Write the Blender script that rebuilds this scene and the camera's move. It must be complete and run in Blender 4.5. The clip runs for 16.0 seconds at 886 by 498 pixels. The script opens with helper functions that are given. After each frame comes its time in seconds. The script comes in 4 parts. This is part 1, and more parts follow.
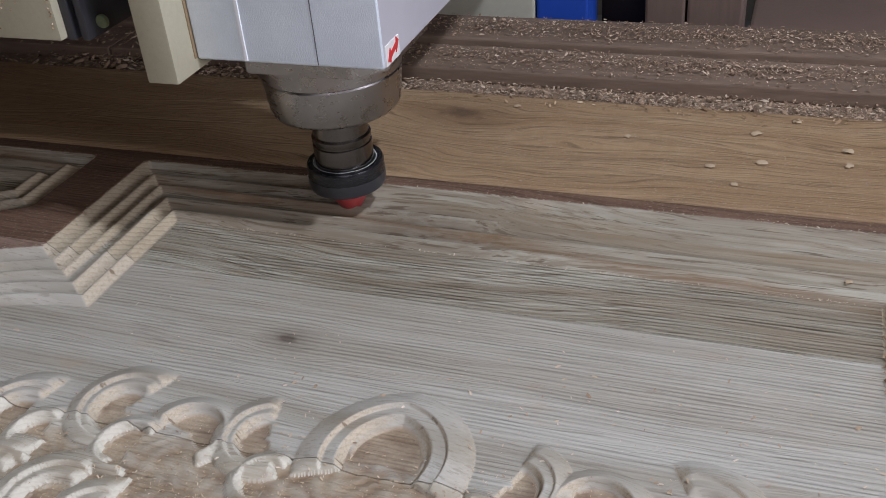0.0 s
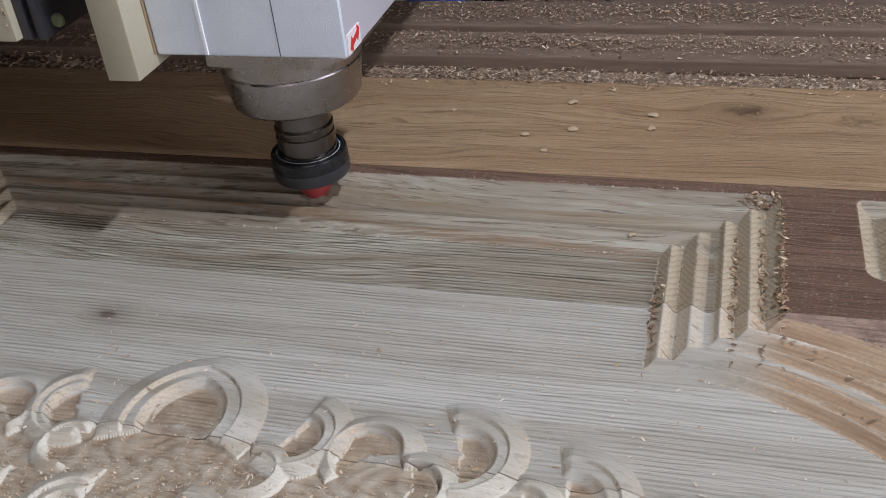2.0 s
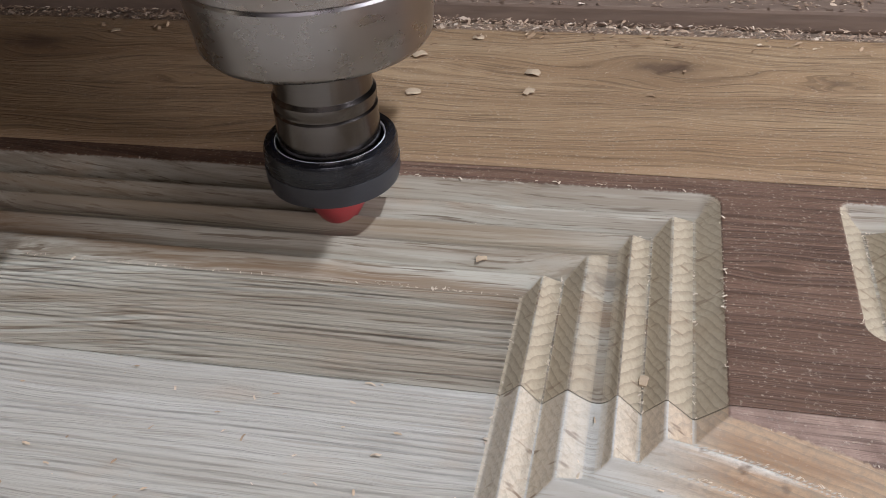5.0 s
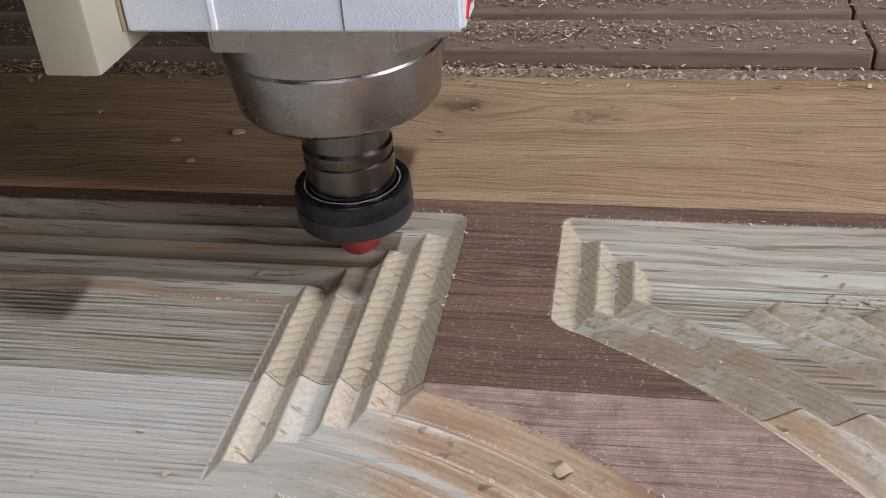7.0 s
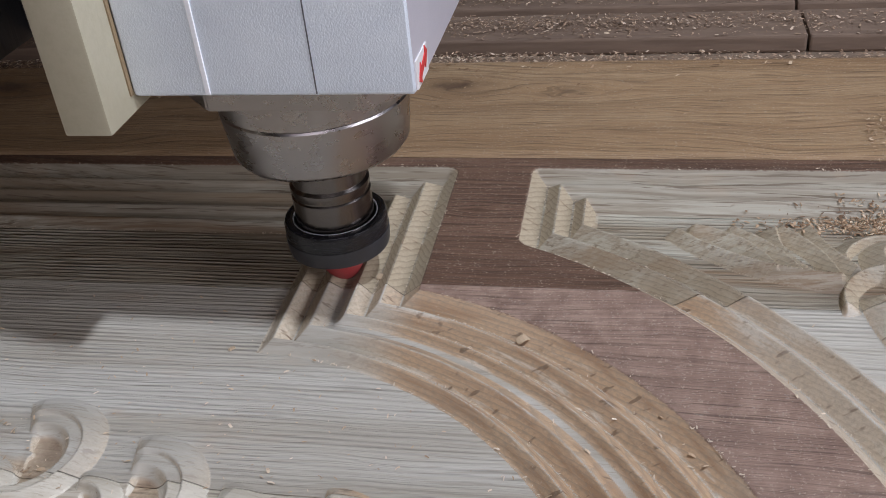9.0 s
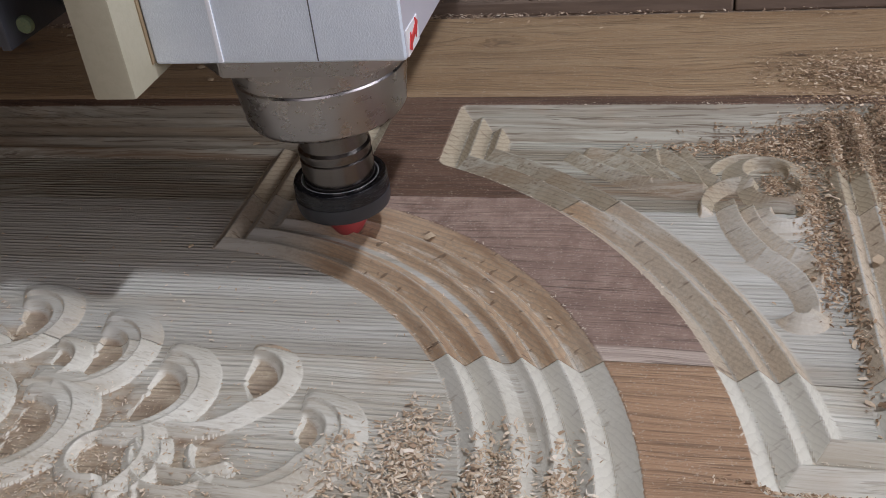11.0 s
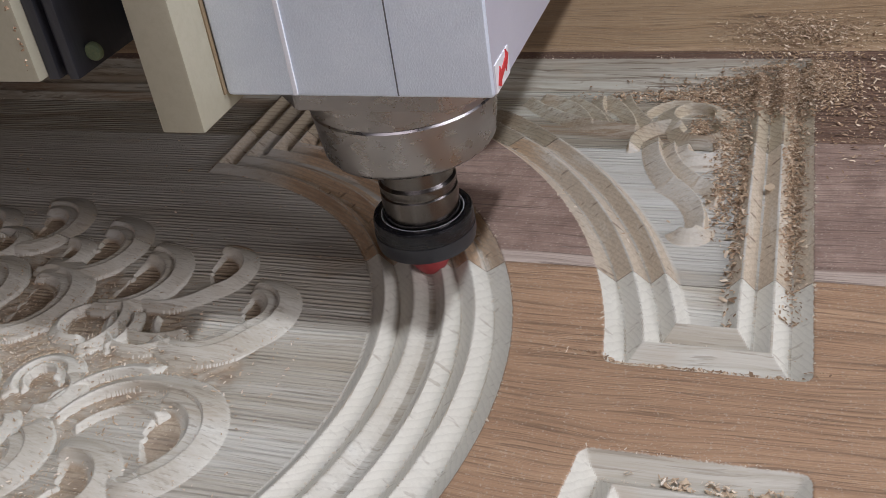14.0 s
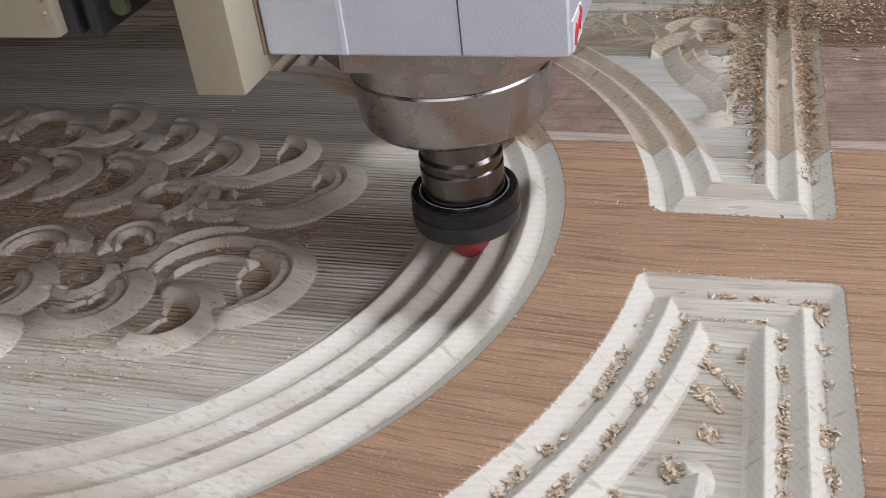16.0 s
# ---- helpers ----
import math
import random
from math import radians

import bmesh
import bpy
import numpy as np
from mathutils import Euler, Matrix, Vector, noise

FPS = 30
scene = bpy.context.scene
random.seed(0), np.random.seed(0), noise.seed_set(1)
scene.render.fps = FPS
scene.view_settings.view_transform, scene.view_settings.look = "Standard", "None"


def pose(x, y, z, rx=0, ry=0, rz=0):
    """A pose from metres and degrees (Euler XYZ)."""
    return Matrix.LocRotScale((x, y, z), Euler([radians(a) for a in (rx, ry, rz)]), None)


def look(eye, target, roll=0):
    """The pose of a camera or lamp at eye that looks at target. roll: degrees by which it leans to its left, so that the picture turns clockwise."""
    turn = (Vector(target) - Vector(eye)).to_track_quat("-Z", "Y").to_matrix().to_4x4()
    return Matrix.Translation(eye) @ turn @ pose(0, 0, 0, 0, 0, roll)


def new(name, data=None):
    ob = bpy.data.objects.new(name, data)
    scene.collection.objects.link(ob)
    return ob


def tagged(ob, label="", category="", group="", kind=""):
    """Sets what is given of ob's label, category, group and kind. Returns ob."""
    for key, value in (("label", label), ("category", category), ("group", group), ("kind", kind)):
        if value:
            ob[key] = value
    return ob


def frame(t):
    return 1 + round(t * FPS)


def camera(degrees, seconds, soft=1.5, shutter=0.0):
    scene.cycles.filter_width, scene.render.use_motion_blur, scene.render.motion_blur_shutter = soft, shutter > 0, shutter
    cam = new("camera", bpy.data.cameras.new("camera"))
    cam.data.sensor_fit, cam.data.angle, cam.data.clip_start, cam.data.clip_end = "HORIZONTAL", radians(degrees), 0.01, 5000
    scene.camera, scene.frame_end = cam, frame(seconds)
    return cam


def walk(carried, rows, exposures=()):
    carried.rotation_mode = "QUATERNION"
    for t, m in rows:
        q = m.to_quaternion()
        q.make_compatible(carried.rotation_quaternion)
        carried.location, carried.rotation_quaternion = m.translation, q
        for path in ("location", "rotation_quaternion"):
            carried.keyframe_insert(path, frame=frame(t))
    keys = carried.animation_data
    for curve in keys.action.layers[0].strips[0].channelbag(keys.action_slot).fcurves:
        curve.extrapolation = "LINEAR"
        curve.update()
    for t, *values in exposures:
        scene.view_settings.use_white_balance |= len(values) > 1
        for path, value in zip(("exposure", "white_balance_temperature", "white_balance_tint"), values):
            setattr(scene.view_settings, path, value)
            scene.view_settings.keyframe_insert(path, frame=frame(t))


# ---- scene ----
cam = camera(48.6, 16.0, 0.5)
METRES, EYE, TILT, LEAN, TURN = 0.92, 0.3015, -32.82, 4.44, 18.9
ROWS = [
    (0.0, 0.0, 0.0, 0.0, 0.0, 0.0, -0.0),
    (0.5, 0.0217, -0.0033, 0.0041, -0.58, 0.08, 0.82),
    (1.0, 0.0472, -0.0076, 0.005, -1.29, -0.0, 1.71),
    (1.5, 0.0618, -0.02, 0.0028, -1.9, 0.11, 2.08),
    (2.0, 0.0824, -0.037, -0.0122, -2.86, -0.89, 2.76),
    (2.5, 0.1072, -0.0139, -0.004, 0.46, -0.93, 2.06),
    (3.0, 0.1352, 0.0501, 0.0075, 2.97, -1.31, 1.96),
    (5.5, 0.169, 0.194, -0.0062, -8.07, -1.53, 3.03),
    (6.0, 0.1944, 0.163, -0.0062, -8.1, -1.18, 3.31),
    (6.5, 0.2149, 0.1334, -0.0055, -8.04, -0.96, 3.79),
    (7.0, 0.2432, 0.1066, -0.0109, -8.03, -0.4, 4.33),
    (7.5, 0.2628, 0.0969, -0.0068, -8.26, -0.19, 4.81),
    (8.0, 0.2526, 0.0821, -0.009, -7.97, 0.19, 5.14),
    (8.5, 0.246, 0.0398, -0.0281, -6.99, -0.06, 5.17),
    (9.0, 0.237, -0.0131, -0.0443, -6.92, -0.11, 5.25),
    (11.5, 0.3016, -0.1234, -0.095, -3.95, -0.85, 5.06),
    (12.0, 0.3241, -0.1402, -0.0988, -1.11, -0.73, 4.4),
    (12.5, 0.3415, -0.1434, -0.1022, -0.02, -0.54, 3.81),
    (13.0, 0.3528, -0.1622, -0.1085, 0.76, -0.34, 3.51),
    (13.5, 0.3599, -0.1686, -0.1137, 0.8, -0.47, 3.45),
    (14.0, 0.355, -0.1856, -0.1364, 0.3, -0.6, 3.42),
    (14.5, 0.3434, -0.1973, -0.1495, -0.88, -0.23, 3.47),
    (15.0, 0.3297, -0.2055, -0.1676, -1.6, -0.28, 3.57),
    (15.5, 0.3176, -0.2202, -0.182, -1.89, -0.37, 3.53),
    (16.0, 0.2989, -0.2368, -0.2006, -2.16, -0.68, 3.25),
]
walk(cam, [(t, pose(0, 0, EYE, TILT, LEAN, TURN) @ pose(METRES * x, METRES * y, METRES * z, 90 + pitch, roll, yaw)) for t, x, y, z, yaw, pitch, roll in ROWS],
     [(0.0, -0.22), (3.2, -0.16), (5.3, 0.12), (7.0, -0.02), (9.0, -0.33), (11.5, -0.58), (14.0, -0.55), (15.2, -0.42), (16.0, -0.35)])

# ---- light ----
world = bpy.data.worlds.new("world")
scene.world = world
world.use_nodes = True
wn = world.node_tree.nodes
sky = wn.new("ShaderNodeTexSky")
sky.sky_type, sky.sun_disc = "NISHITA", False
sky.sun_elevation, sky.sun_rotation = radians(50), radians(90)
world.node_tree.links.new(sky.outputs[0], wn["Background"].inputs[0])
wn["Background"].inputs[1].default_value = 0.006

def area_light(name, size_x, size_y, energy, colour, eye, target):
    lamp = new(name, bpy.data.lights.new(name, "AREA"))
    lamp.data.shape, lamp.data.size, lamp.data.size_y = "RECTANGLE", size_x, size_y
    lamp.data.energy, lamp.data.color = energy, colour
    lamp.matrix_world = look(eye, target)


# the ceiling lamp over the machine, plus added fills from front and right
LAMP_X, LAMP_Y, CEILING = 0.83, 0.14, 1.82
area_light("ceiling_light", 0.13, 0.07, 44, (0.765, 0.835, 1.0), (LAMP_X, LAMP_Y, CEILING - 0.07), (0.1, 0.25, 0.0))
# front fill, in place of a light close to the camera
area_light("front_fill_light", 0.90, 0.60, 6.0, (0.88, 0.83, 0.95), (0.35, -0.92, 0.60), (0.08, 0.22, 0.02))
# side fill added for contrast on the slopes that face right
area_light("side_fill_light", 0.90, 0.55, 22, (0.83, 0.84, 0.97), (1.72, -0.10, 0.72), (0.10, 0.25, 0.02))

# ---- materials ----
def material(name):
    m = bpy.data.materials.new(name)
    m.use_nodes = True
    t = m.node_tree
    return m, t.nodes, t.links, t.nodes["Principled BSDF"]


def noise_node(n, l, vec, scale, detail=4.0, rough=0.55, distort=0.0):
    t = n.new("ShaderNodeTexNoise")
    t.inputs["Scale"].default_value, t.inputs["Detail"].default_value = scale, detail
    t.inputs["Roughness"].default_value, t.inputs["Distortion"].default_value = rough, distort
    l.new(vec, t.inputs["Vector"])
    return t.outputs["Fac"]


def stretch(n, l, vec, sx, sy, sz, shift=0.0):
    mp = n.new("ShaderNodeMapping")
    mp.inputs["Scale"].default_value = (sx, sy, sz)
    mp.inputs["Location"].default_value = (shift, shift * 1.7, 0)
    l.new(vec, mp.inputs["Vector"])
    return mp.outputs["Vector"]


def ramp(n, l, fac, *stops):
    r = n.new("ShaderNodeValToRGB")
    e = r.color_ramp.elements
    while len(e) < len(stops):
        e.new(0.5)
    for s, (p, c) in zip(e, stops):
        s.position, s.color = p, (*c, 1) if isinstance(c, tuple) else (c, c, c, 1)
    l.new(fac, r.inputs["Fac"])
    return r.outputs["Color"]


def mix(n, l, fac, a, b, blend="MIX"):
    m = n.new("ShaderNodeMix")
    m.data_type, m.blend_type = "RGBA", blend
    for sock, v in ((m.inputs[0], fac), (m.inputs[6], a), (m.inputs[7], b)):
        if isinstance(v, (int, float)):
            sock.default_value = v
        elif isinstance(v, tuple):
            sock.default_value = (*v, 1)
        else:
            l.new(v, sock)
    return m.outputs[2]


def calc(n, l, op, a, b=0.0, clamp=False):
    m = n.new("ShaderNodeMath")
    m.operation, m.use_clamp = op, clamp
    for i, v in enumerate((a, b)):
        if isinstance(v, (int, float)):
            m.inputs[i].default_value = v
        else:
            l.new(v, m.inputs[i])
    return m.outputs[0]


def bump(n, l, bsdf, height, strength, distance):
    b = n.new("ShaderNodeBump")
    b.inputs["Strength"].default_value, b.inputs["Distance"].default_value = strength, distance
    l.new(height, b.inputs["Height"])
    l.new(b.outputs["Normal"], bsdf.inputs["Normal"])


def board_material(name, shift, planed, planed_dark, milled, milled_dark, end, furrow=0.5, all_slopes=False, knots=(), swirl=0.05, stripe=0.42, sap=0.0, dusty=False, streak=0.88, dashes=0.95, figured=0.35, lines=0.80, ticks=0.4, fuzzy=0.25, bands=()):
    """Wood with its grain along x. Above 4.6 mm it keeps its old planed face, below it is freshly milled."""
    m, n, l, p = material(name)
    co = n.new("ShaderNodeTexCoord").outputs["Object"]
    sep = n.new("ShaderNodeSeparateXYZ")
    l.new(co, sep.inputs[0])
    wob = noise_node(n, l, stretch(n, l, co, 4, 12, 5, shift), 1.0, 3)
    push = calc(n, l, "MULTIPLY", calc(n, l, "SUBTRACT", wob, 0.5), swirl)
    spot = None
    for kx, ky, kr, dark in knots:
        # the fibres run round each knot
        off = n.new("ShaderNodeVectorMath")
        off.operation = "SUBTRACT"
        l.new(co, off.inputs[0])
        off.inputs[1].default_value = (kx, ky, 0)
        flat3 = stretch(n, l, off.outputs[0], 0.55, 1.0, 0.0)
        ln = n.new("ShaderNodeVectorMath")
        ln.operation = "LENGTH"
        l.new(flat3, ln.inputs[0])
        so = n.new("ShaderNodeSeparateXYZ")
        l.new(off.outputs[0], so.inputs[0])
        far = calc(n, l, "MULTIPLY", ln.outputs["Value"], 1.0 / (kr * 3.2))
        bend = calc(n, l, "POWER", 2.718, calc(n, l, "MULTIPLY", calc(n, l, "MULTIPLY", far, far), -1.0))
        push = calc(n, l, "SUBTRACT", push, calc(n, l, "MULTIPLY", calc(n, l, "MULTIPLY", bend, so.outputs[1]), 0.85))
        rough_r = calc(n, l, "ADD", ln.outputs["Value"], calc(n, l, "MULTIPLY", calc(n, l, "SUBTRACT", noise_node(n, l, co, 90, 3), 0.5), kr * 1.1))
        k = calc(n, l, "MULTIPLY", ramp(n, l, calc(n, l, "DIVIDE", rough_r, kr * 3), (0.12, 1.0), (0.26, 0.45), (0.36, 0.30), (0.9, 0.0)), dark)
        spot = k if spot is None else calc(n, l, "MAXIMUM", spot, k)
    warped = n.new("ShaderNodeCombineXYZ")
    l.new(sep.outputs[0], warped.inputs[0])
    l.new(calc(n, l, "ADD", sep.outputs[1], push), warped.inputs[1])
    l.new(sep.outputs[2], warped.inputs[2])
    gv = warped.outputs[0]
    broad = noise_node(n, l, stretch(n, l, gv, 1.6, 36, 36, shift), 1.0, 5, 0.62)
    fine = noise_node(n, l, stretch(n, l, gv, 6, 460, 460, shift + 3), 1.0, 5, 0.7)
    dash = noise_node(n, l, stretch(n, l, gv, 22, 620, 620, shift + 5), 1.0, 3, 0.6)
    blotch = noise_node(n, l, stretch(n, l, co, 7, 11, 7, shift), 1.0, 4)
    grit = noise_node(n, l, co, 900, 2)
    figure = noise_node(n, l, stretch(n, l, co, 95, 70, 1, shift), 1.0, 4, 0.65)
    old = mix(n, l, ramp(n, l, broad, (0.30, 0.0), (0.72, 1.0)), planed_dark, planed)
    old = mix(n, l, ramp(n, l, figure, (0.35, figured), (0.6, 0.0)), old, planed_dark)
    if sap:
        low = calc(n, l, "ADD", sep.outputs[1], calc(n, l, "MULTIPLY", calc(n, l, "SUBTRACT", wob, 0.5), 0.012))
        old = mix(n, l, ramp(n, l, calc(n, l, "MULTIPLY", calc(n, l, "SUBTRACT", low, sap), 100), (0.0, 0.85), (0.25, 0.0)), old, (0.56, 0.45, 0.36))
    old = mix(n, l, ramp(n, l, fine, (0.40, streak), (0.54, 0.0)), old, mix(n, l, 0.5, planed_dark, (0.05, 0.03, 0.02)))
    old = mix(n, l, ramp(n, l, blotch, (0.35, 0.40), (0.65, 0.0)), old, planed_dark)
    old = mix(n, l, ramp(n, l, dash, (0.36, 0.65), (0.45, 0.0)), old, mix(n, l, 0.6, planed_dark, (0.03, 0.018, 0.012)))
    old = mix(n, l, ramp(n, l, grit, (0.60, 0.0), (0.75, 0.5)), old, (0.55, 0.45, 0.34))
    new_face = mix(n, l, ramp(n, l, broad, (0.38, 0.0), (0.60, 1.0)), milled_dark, milled)
    new_face = mix(n, l, ramp(n, l, fine, (0.40, lines), (0.55, 0.0)), new_face, milled_dark)
    new_face = mix(n, l, ramp(n, l, dash, (0.36, dashes), (0.44, 0.0)), new_face, mix(n, l, 0.6, milled_dark, (0.08, 0.05, 0.03)))
    new_face = mix(n, l, ramp(n, l, blotch, (0.34, 0.30), (0.60, 0.0)), new_face, milled_dark)
    for by, bw, amount, tint in bands:
        # darker heartwood that runs along the board
        drift = calc(n, l, "MULTIPLY", calc(n, l, "SUBTRACT", noise_node(n, l, stretch(n, l, co, 5, 60, 1, shift + 6), 1.0, 4, 0.65), 0.5), bw * 2.6)
        off_band = calc(n, l, "ABSOLUTE", calc(n, l, "SUBTRACT", calc(n, l, "ADD", calc(n, l, "ADD", sep.outputs[1], calc(n, l, "MULTIPLY", sep.outputs[0], 0.1)), drift), by))
        inside = ramp(n, l, calc(n, l, "DIVIDE", off_band, bw), (0.35, 1.0), (1.0, 0.0))
        new_face = mix(n, l, calc(n, l, "MULTIPLY", inside, calc(n, l, "MULTIPLY", ramp(n, l, fine, (0.38, 1.0), (0.62, 0.45)), amount)), new_face, tint)
    furrow_line = calc(n, l, "MULTIPLY", ramp(n, l, noise_node(n, l, stretch(n, l, co, 16, 260, 1, shift + 8), 1.0, 3), (0.33, 1.0), (0.45, 0.0)), 0.7 * lines)
    new_face = mix(n, l, furrow_line, new_face, milled_dark)
    stain = noise_node(n, l, stretch(n, l, co, 26, 44, 40, shift + 2), 1.0, 3)
    new_face = mix(n, l, ramp(n, l, stain, (0.60, 0.0), (0.80, 0.40)), new_face, (0.40, 0.27, 0.16))
    if dusty:
        deep = calc(n, l, "MULTIPLY", sep.outputs[2], -100)
        hollow = ramp(n, l, deep, (0.05, 0.0), (0.16, 0.75), (0.27, 0.92), (0.33, 0.0))
        patch = noise_node(n, l, stretch(n, l, co, 60, 75, 60, shift), 1.0, 4, 0.6)
        tan = mix(n, l, ramp(n, l, patch, (0.38, 0.0), (0.60, 1.0)), (0.21, 0.125, 0.068), (0.47, 0.355, 0.235))
        tan = mix(n, l, ramp(n, l, grit, (0.42, 0.45), (0.60, 0.0)), tan, (0.30, 0.20, 0.12))
        away = n.new("ShaderNodeVectorMath")
        away.operation = "LENGTH"
        centred = n.new("ShaderNodeVectorMath")
        centred.operation = "SUBTRACT"
        l.new(co, centred.inputs[0])
        centred.inputs[1].default_value = (-0.145, 0.175, 0)
        l.new(stretch(n, l, centred.outputs[0], 1 / 0.325, 1 / 0.15, 0), away.inputs[0])
        hollow = calc(n, l, "MULTIPLY", hollow, ramp(n, l, away.outputs["Value"], (0.97, 1.0), (1.0, 0.0)))
        new_face = mix(n, l, hollow, new_face, tan)
    # end grain where the cutter crossed the fibres
    geo = n.new("ShaderNodeNewGeometry")
    nn = n.new("ShaderNodeSeparateXYZ")
    l.new(geo.outputs["True Normal"], nn.inputs[0])
    steep = calc(n, l, "MULTIPLY", calc(n, l, "SUBTRACT", calc(n, l, "ABSOLUTE", nn.outputs[0]), 0.22), 2.2, True)
    if all_slopes:
        heart = ramp(n, l, sep.outputs[0], (0.088, 0.0), (0.120, 1.0), (0.240, 1.0), (0.29, 0.3))
        steep = calc(n, l, "MAXIMUM", steep, calc(n, l, "MULTIPLY", calc(n, l, "MULTIPLY", calc(n, l, "SUBTRACT", 0.985, nn.outputs[2]), 9.0, True), heart))
    rings = n.new("ShaderNodeTexWave")
    rings.bands_direction, rings.wave_profile = "DIAGONAL", "SAW"
    rings.inputs["Scale"].default_value, rings.inputs["Distortion"].default_value = 125, 4
    rings.inputs["Detail"].default_value, rings.inputs["Detail Scale"].default_value = 3, 0.8
    l.new(stretch(n, l, co, 0.45, 1, 2.2, shift), rings.inputs["Vector"])
    endface = mix(n, l, ramp(n, l, rings.outputs["Fac"], (0.0, 0.0), (0.60, 0.20), (0.93, 1.0)), end, mix(n, l, stripe, end, mix(n, l, 0.5, milled_dark, (0.10, 0.06, 0.03))))
    if all_slopes:
        tone = noise_node(n, l, stretch(n, l, co, 9, 30, 260, shift), 1.0, 4, 0.6)
        endface = mix(n, l, ramp(n, l, tone, (0.57, 0.0), (0.68, 0.85)), endface, (0.68, 0.61, 0.50))
        endface = mix(n, l, ramp(n, l, tone, (0.36, 0.7), (0.48, 0.0)), endface, (0.30, 0.165, 0.082))
        endface = mix(n, l, heart, mix(n, l, ramp(n, l, rings.outputs["Fac"], (0.5, 0.0), (0.95, 0.3)), (0.54, 0.45, 0.33), (0.36, 0.25, 0.15)), endface)
    scorch = noise_node(n, l, stretch(n, l, co, 110, 260, 60, shift), 1.0, 2)
    endface = mix(n, l, ramp(n, l, scorch, (0.30, ticks), (0.37, 0.0)), endface, (0.16, 0.09, 0.045))
    fur = noise_node(n, l, stretch(n, l, co, 1, 1, 1.6, shift), 520, 4, 0.75)
    endface = mix(n, l, ramp(n, l, fur, (0.36, fuzzy), (0.54, 0.0)), endface, mix(n, l, 0.5, milled_dark, (0.12, 0.075, 0.04)))
    endface = mix(n, l, ramp(n, l, fur, (0.60, 0.0), (0.78, fuzzy * 0.7)), endface, (0.74, 0.68, 0.57))
    new_face = mix(n, l, calc(n, l, "MULTIPLY", steep, 0.9), new_face, endface)
    edge = calc(n, l, "ADD", sep.outputs[2], calc(n, l, "MULTIPLY", calc(n, l, "SUBTRACT", noise_node(n, l, co, 700, 2), 0.5), 0.0012))
    cut = ramp(n, l, calc(n, l, "MULTIPLY", edge, 100), (0.44, 1.0), (0.485, 0.0))
    colour = mix(n, l, cut, old, new_face)
    if spot is not None:
        colour = mix(n, l, spot, colour, (0.07, 0.042, 0.028))
    l.new(colour, p.inputs["Base Color"])
    l.new(ramp(n, l, fine, (0.3, 0.50), (0.7, 0.68)), p.inputs["Roughness"])
    p.inputs["Specular IOR Level"].default_value = 0.3
    # cutter furrows along x, and the grain's own relief
    wave = n.new("ShaderNodeTexWave")
    wave.bands_direction = "Y"
    wave.inputs["Scale"].default_value, wave.inputs["Distortion"].default_value = 112, 5.0
    wave.inputs["Detail Scale"].default_value = 0.6
    l.new(stretch(n, l, co, 0.10, 1, 0.0, shift), wave.inputs["Vector"])
    off_mid = calc(n, l, "ABSOLUTE", sep.outputs[2])
    off_low = calc(n, l, "ABSOLUTE", calc(n, l, "ADD", sep.outputs[2], 0.0018))
    flat = ramp(n, l, calc(n, l, "MULTIPLY", calc(n, l, "MINIMUM", off_mid, off_low), 1000), (0.25, 1.0), (0.7, 0.0))
    level = ramp(n, l, nn.outputs[2], (0.955, 0.0), (0.99, 1.0))
    flat = calc(n, l, "MULTIPLY", flat, level)
    torn = ramp(n, l, noise_node(n, l, stretch(n, l, co, 14, 150, 1, shift), 1.0, 4), (0.40, 0.05), (0.66, 1.0))
    h = calc(n, l, "MULTIPLY", calc(n, l, "MULTIPLY", wave.outputs["Fac"], torn), calc(n, l, "MULTIPLY", cut, flat))
    h = calc(n, l, "ADD", calc(n, l, "MULTIPLY", h, furrow), calc(n, l, "MULTIPLY", fine, calc(n, l, "ADD", calc(n, l, "MULTIPLY", level, 0.45), 0.10)))
    h = calc(n, l, "ADD", h, calc(n, l, "MULTIPLY", dash, calc(n, l, "ADD", calc(n, l, "MULTIPLY", level, 0.30), 0.08)))
    bump(n, l, p, h, 1.0, 0.0016)
    return m


RAIL = board_material("rail_wood", 1.0, (0.47, 0.335, 0.195), (0.265, 0.158, 0.080), (0.50, 0.42, 0.28), (0.33, 0.24, 0.14), (0.42, 0.31, 0.19), knots=((0.096, 0.597, 0.009, 0.75), (0.17, 0.588, 0.004, 0.5), (-0.215, 0.600, 0.012, 0.75), (0.36, 0.56, 0.003, 0.6)), swirl=0.06, streak=0.50)
GREY = board_material("grey_brown_wood", 4.0, (0.262, 0.158, 0.104), (0.118, 0.064, 0.040), (0.46, 0.43, 0.345), (0.225, 0.180, 0.125), (0.46, 0.375, 0.255), 0.9, knots=((-0.174, 0.4550, 0.0045, 1.0), (-0.20, 0.452, 0.020, 0.32), (0.083, 0.4405, 0.0035, 0.55), (0.135, 0.45, 0.002, 0.6)), swirl=0.022, stripe=0.48, ticks=0.6,
                      bands=((0.4325, 0.0075, 0.85, (0.20, 0.125, 0.068)), (0.462, 0.012, 0.55, (0.26, 0.190, 0.115)), (0.4020, 0.0060, 0.30, (0.28, 0.20, 0.13))))
PALE = board_material("mauve_brown_wood", 9.0, (0.45, 0.312, 0.235), (0.215, 0.135, 0.100), (0.52, 0.49, 0.425), (0.36, 0.32, 0.255), (0.50, 0.330, 0.190), 0.45, True, stripe=0.50, sap=0.2695, dusty=True, knots=((-0.225, 0.340, 0.0045, 0.8),), swirl=0.03, dashes=0.40, figured=1.0, streak=0.28, lines=0.32, ticks=0.9, fuzzy=0.45)
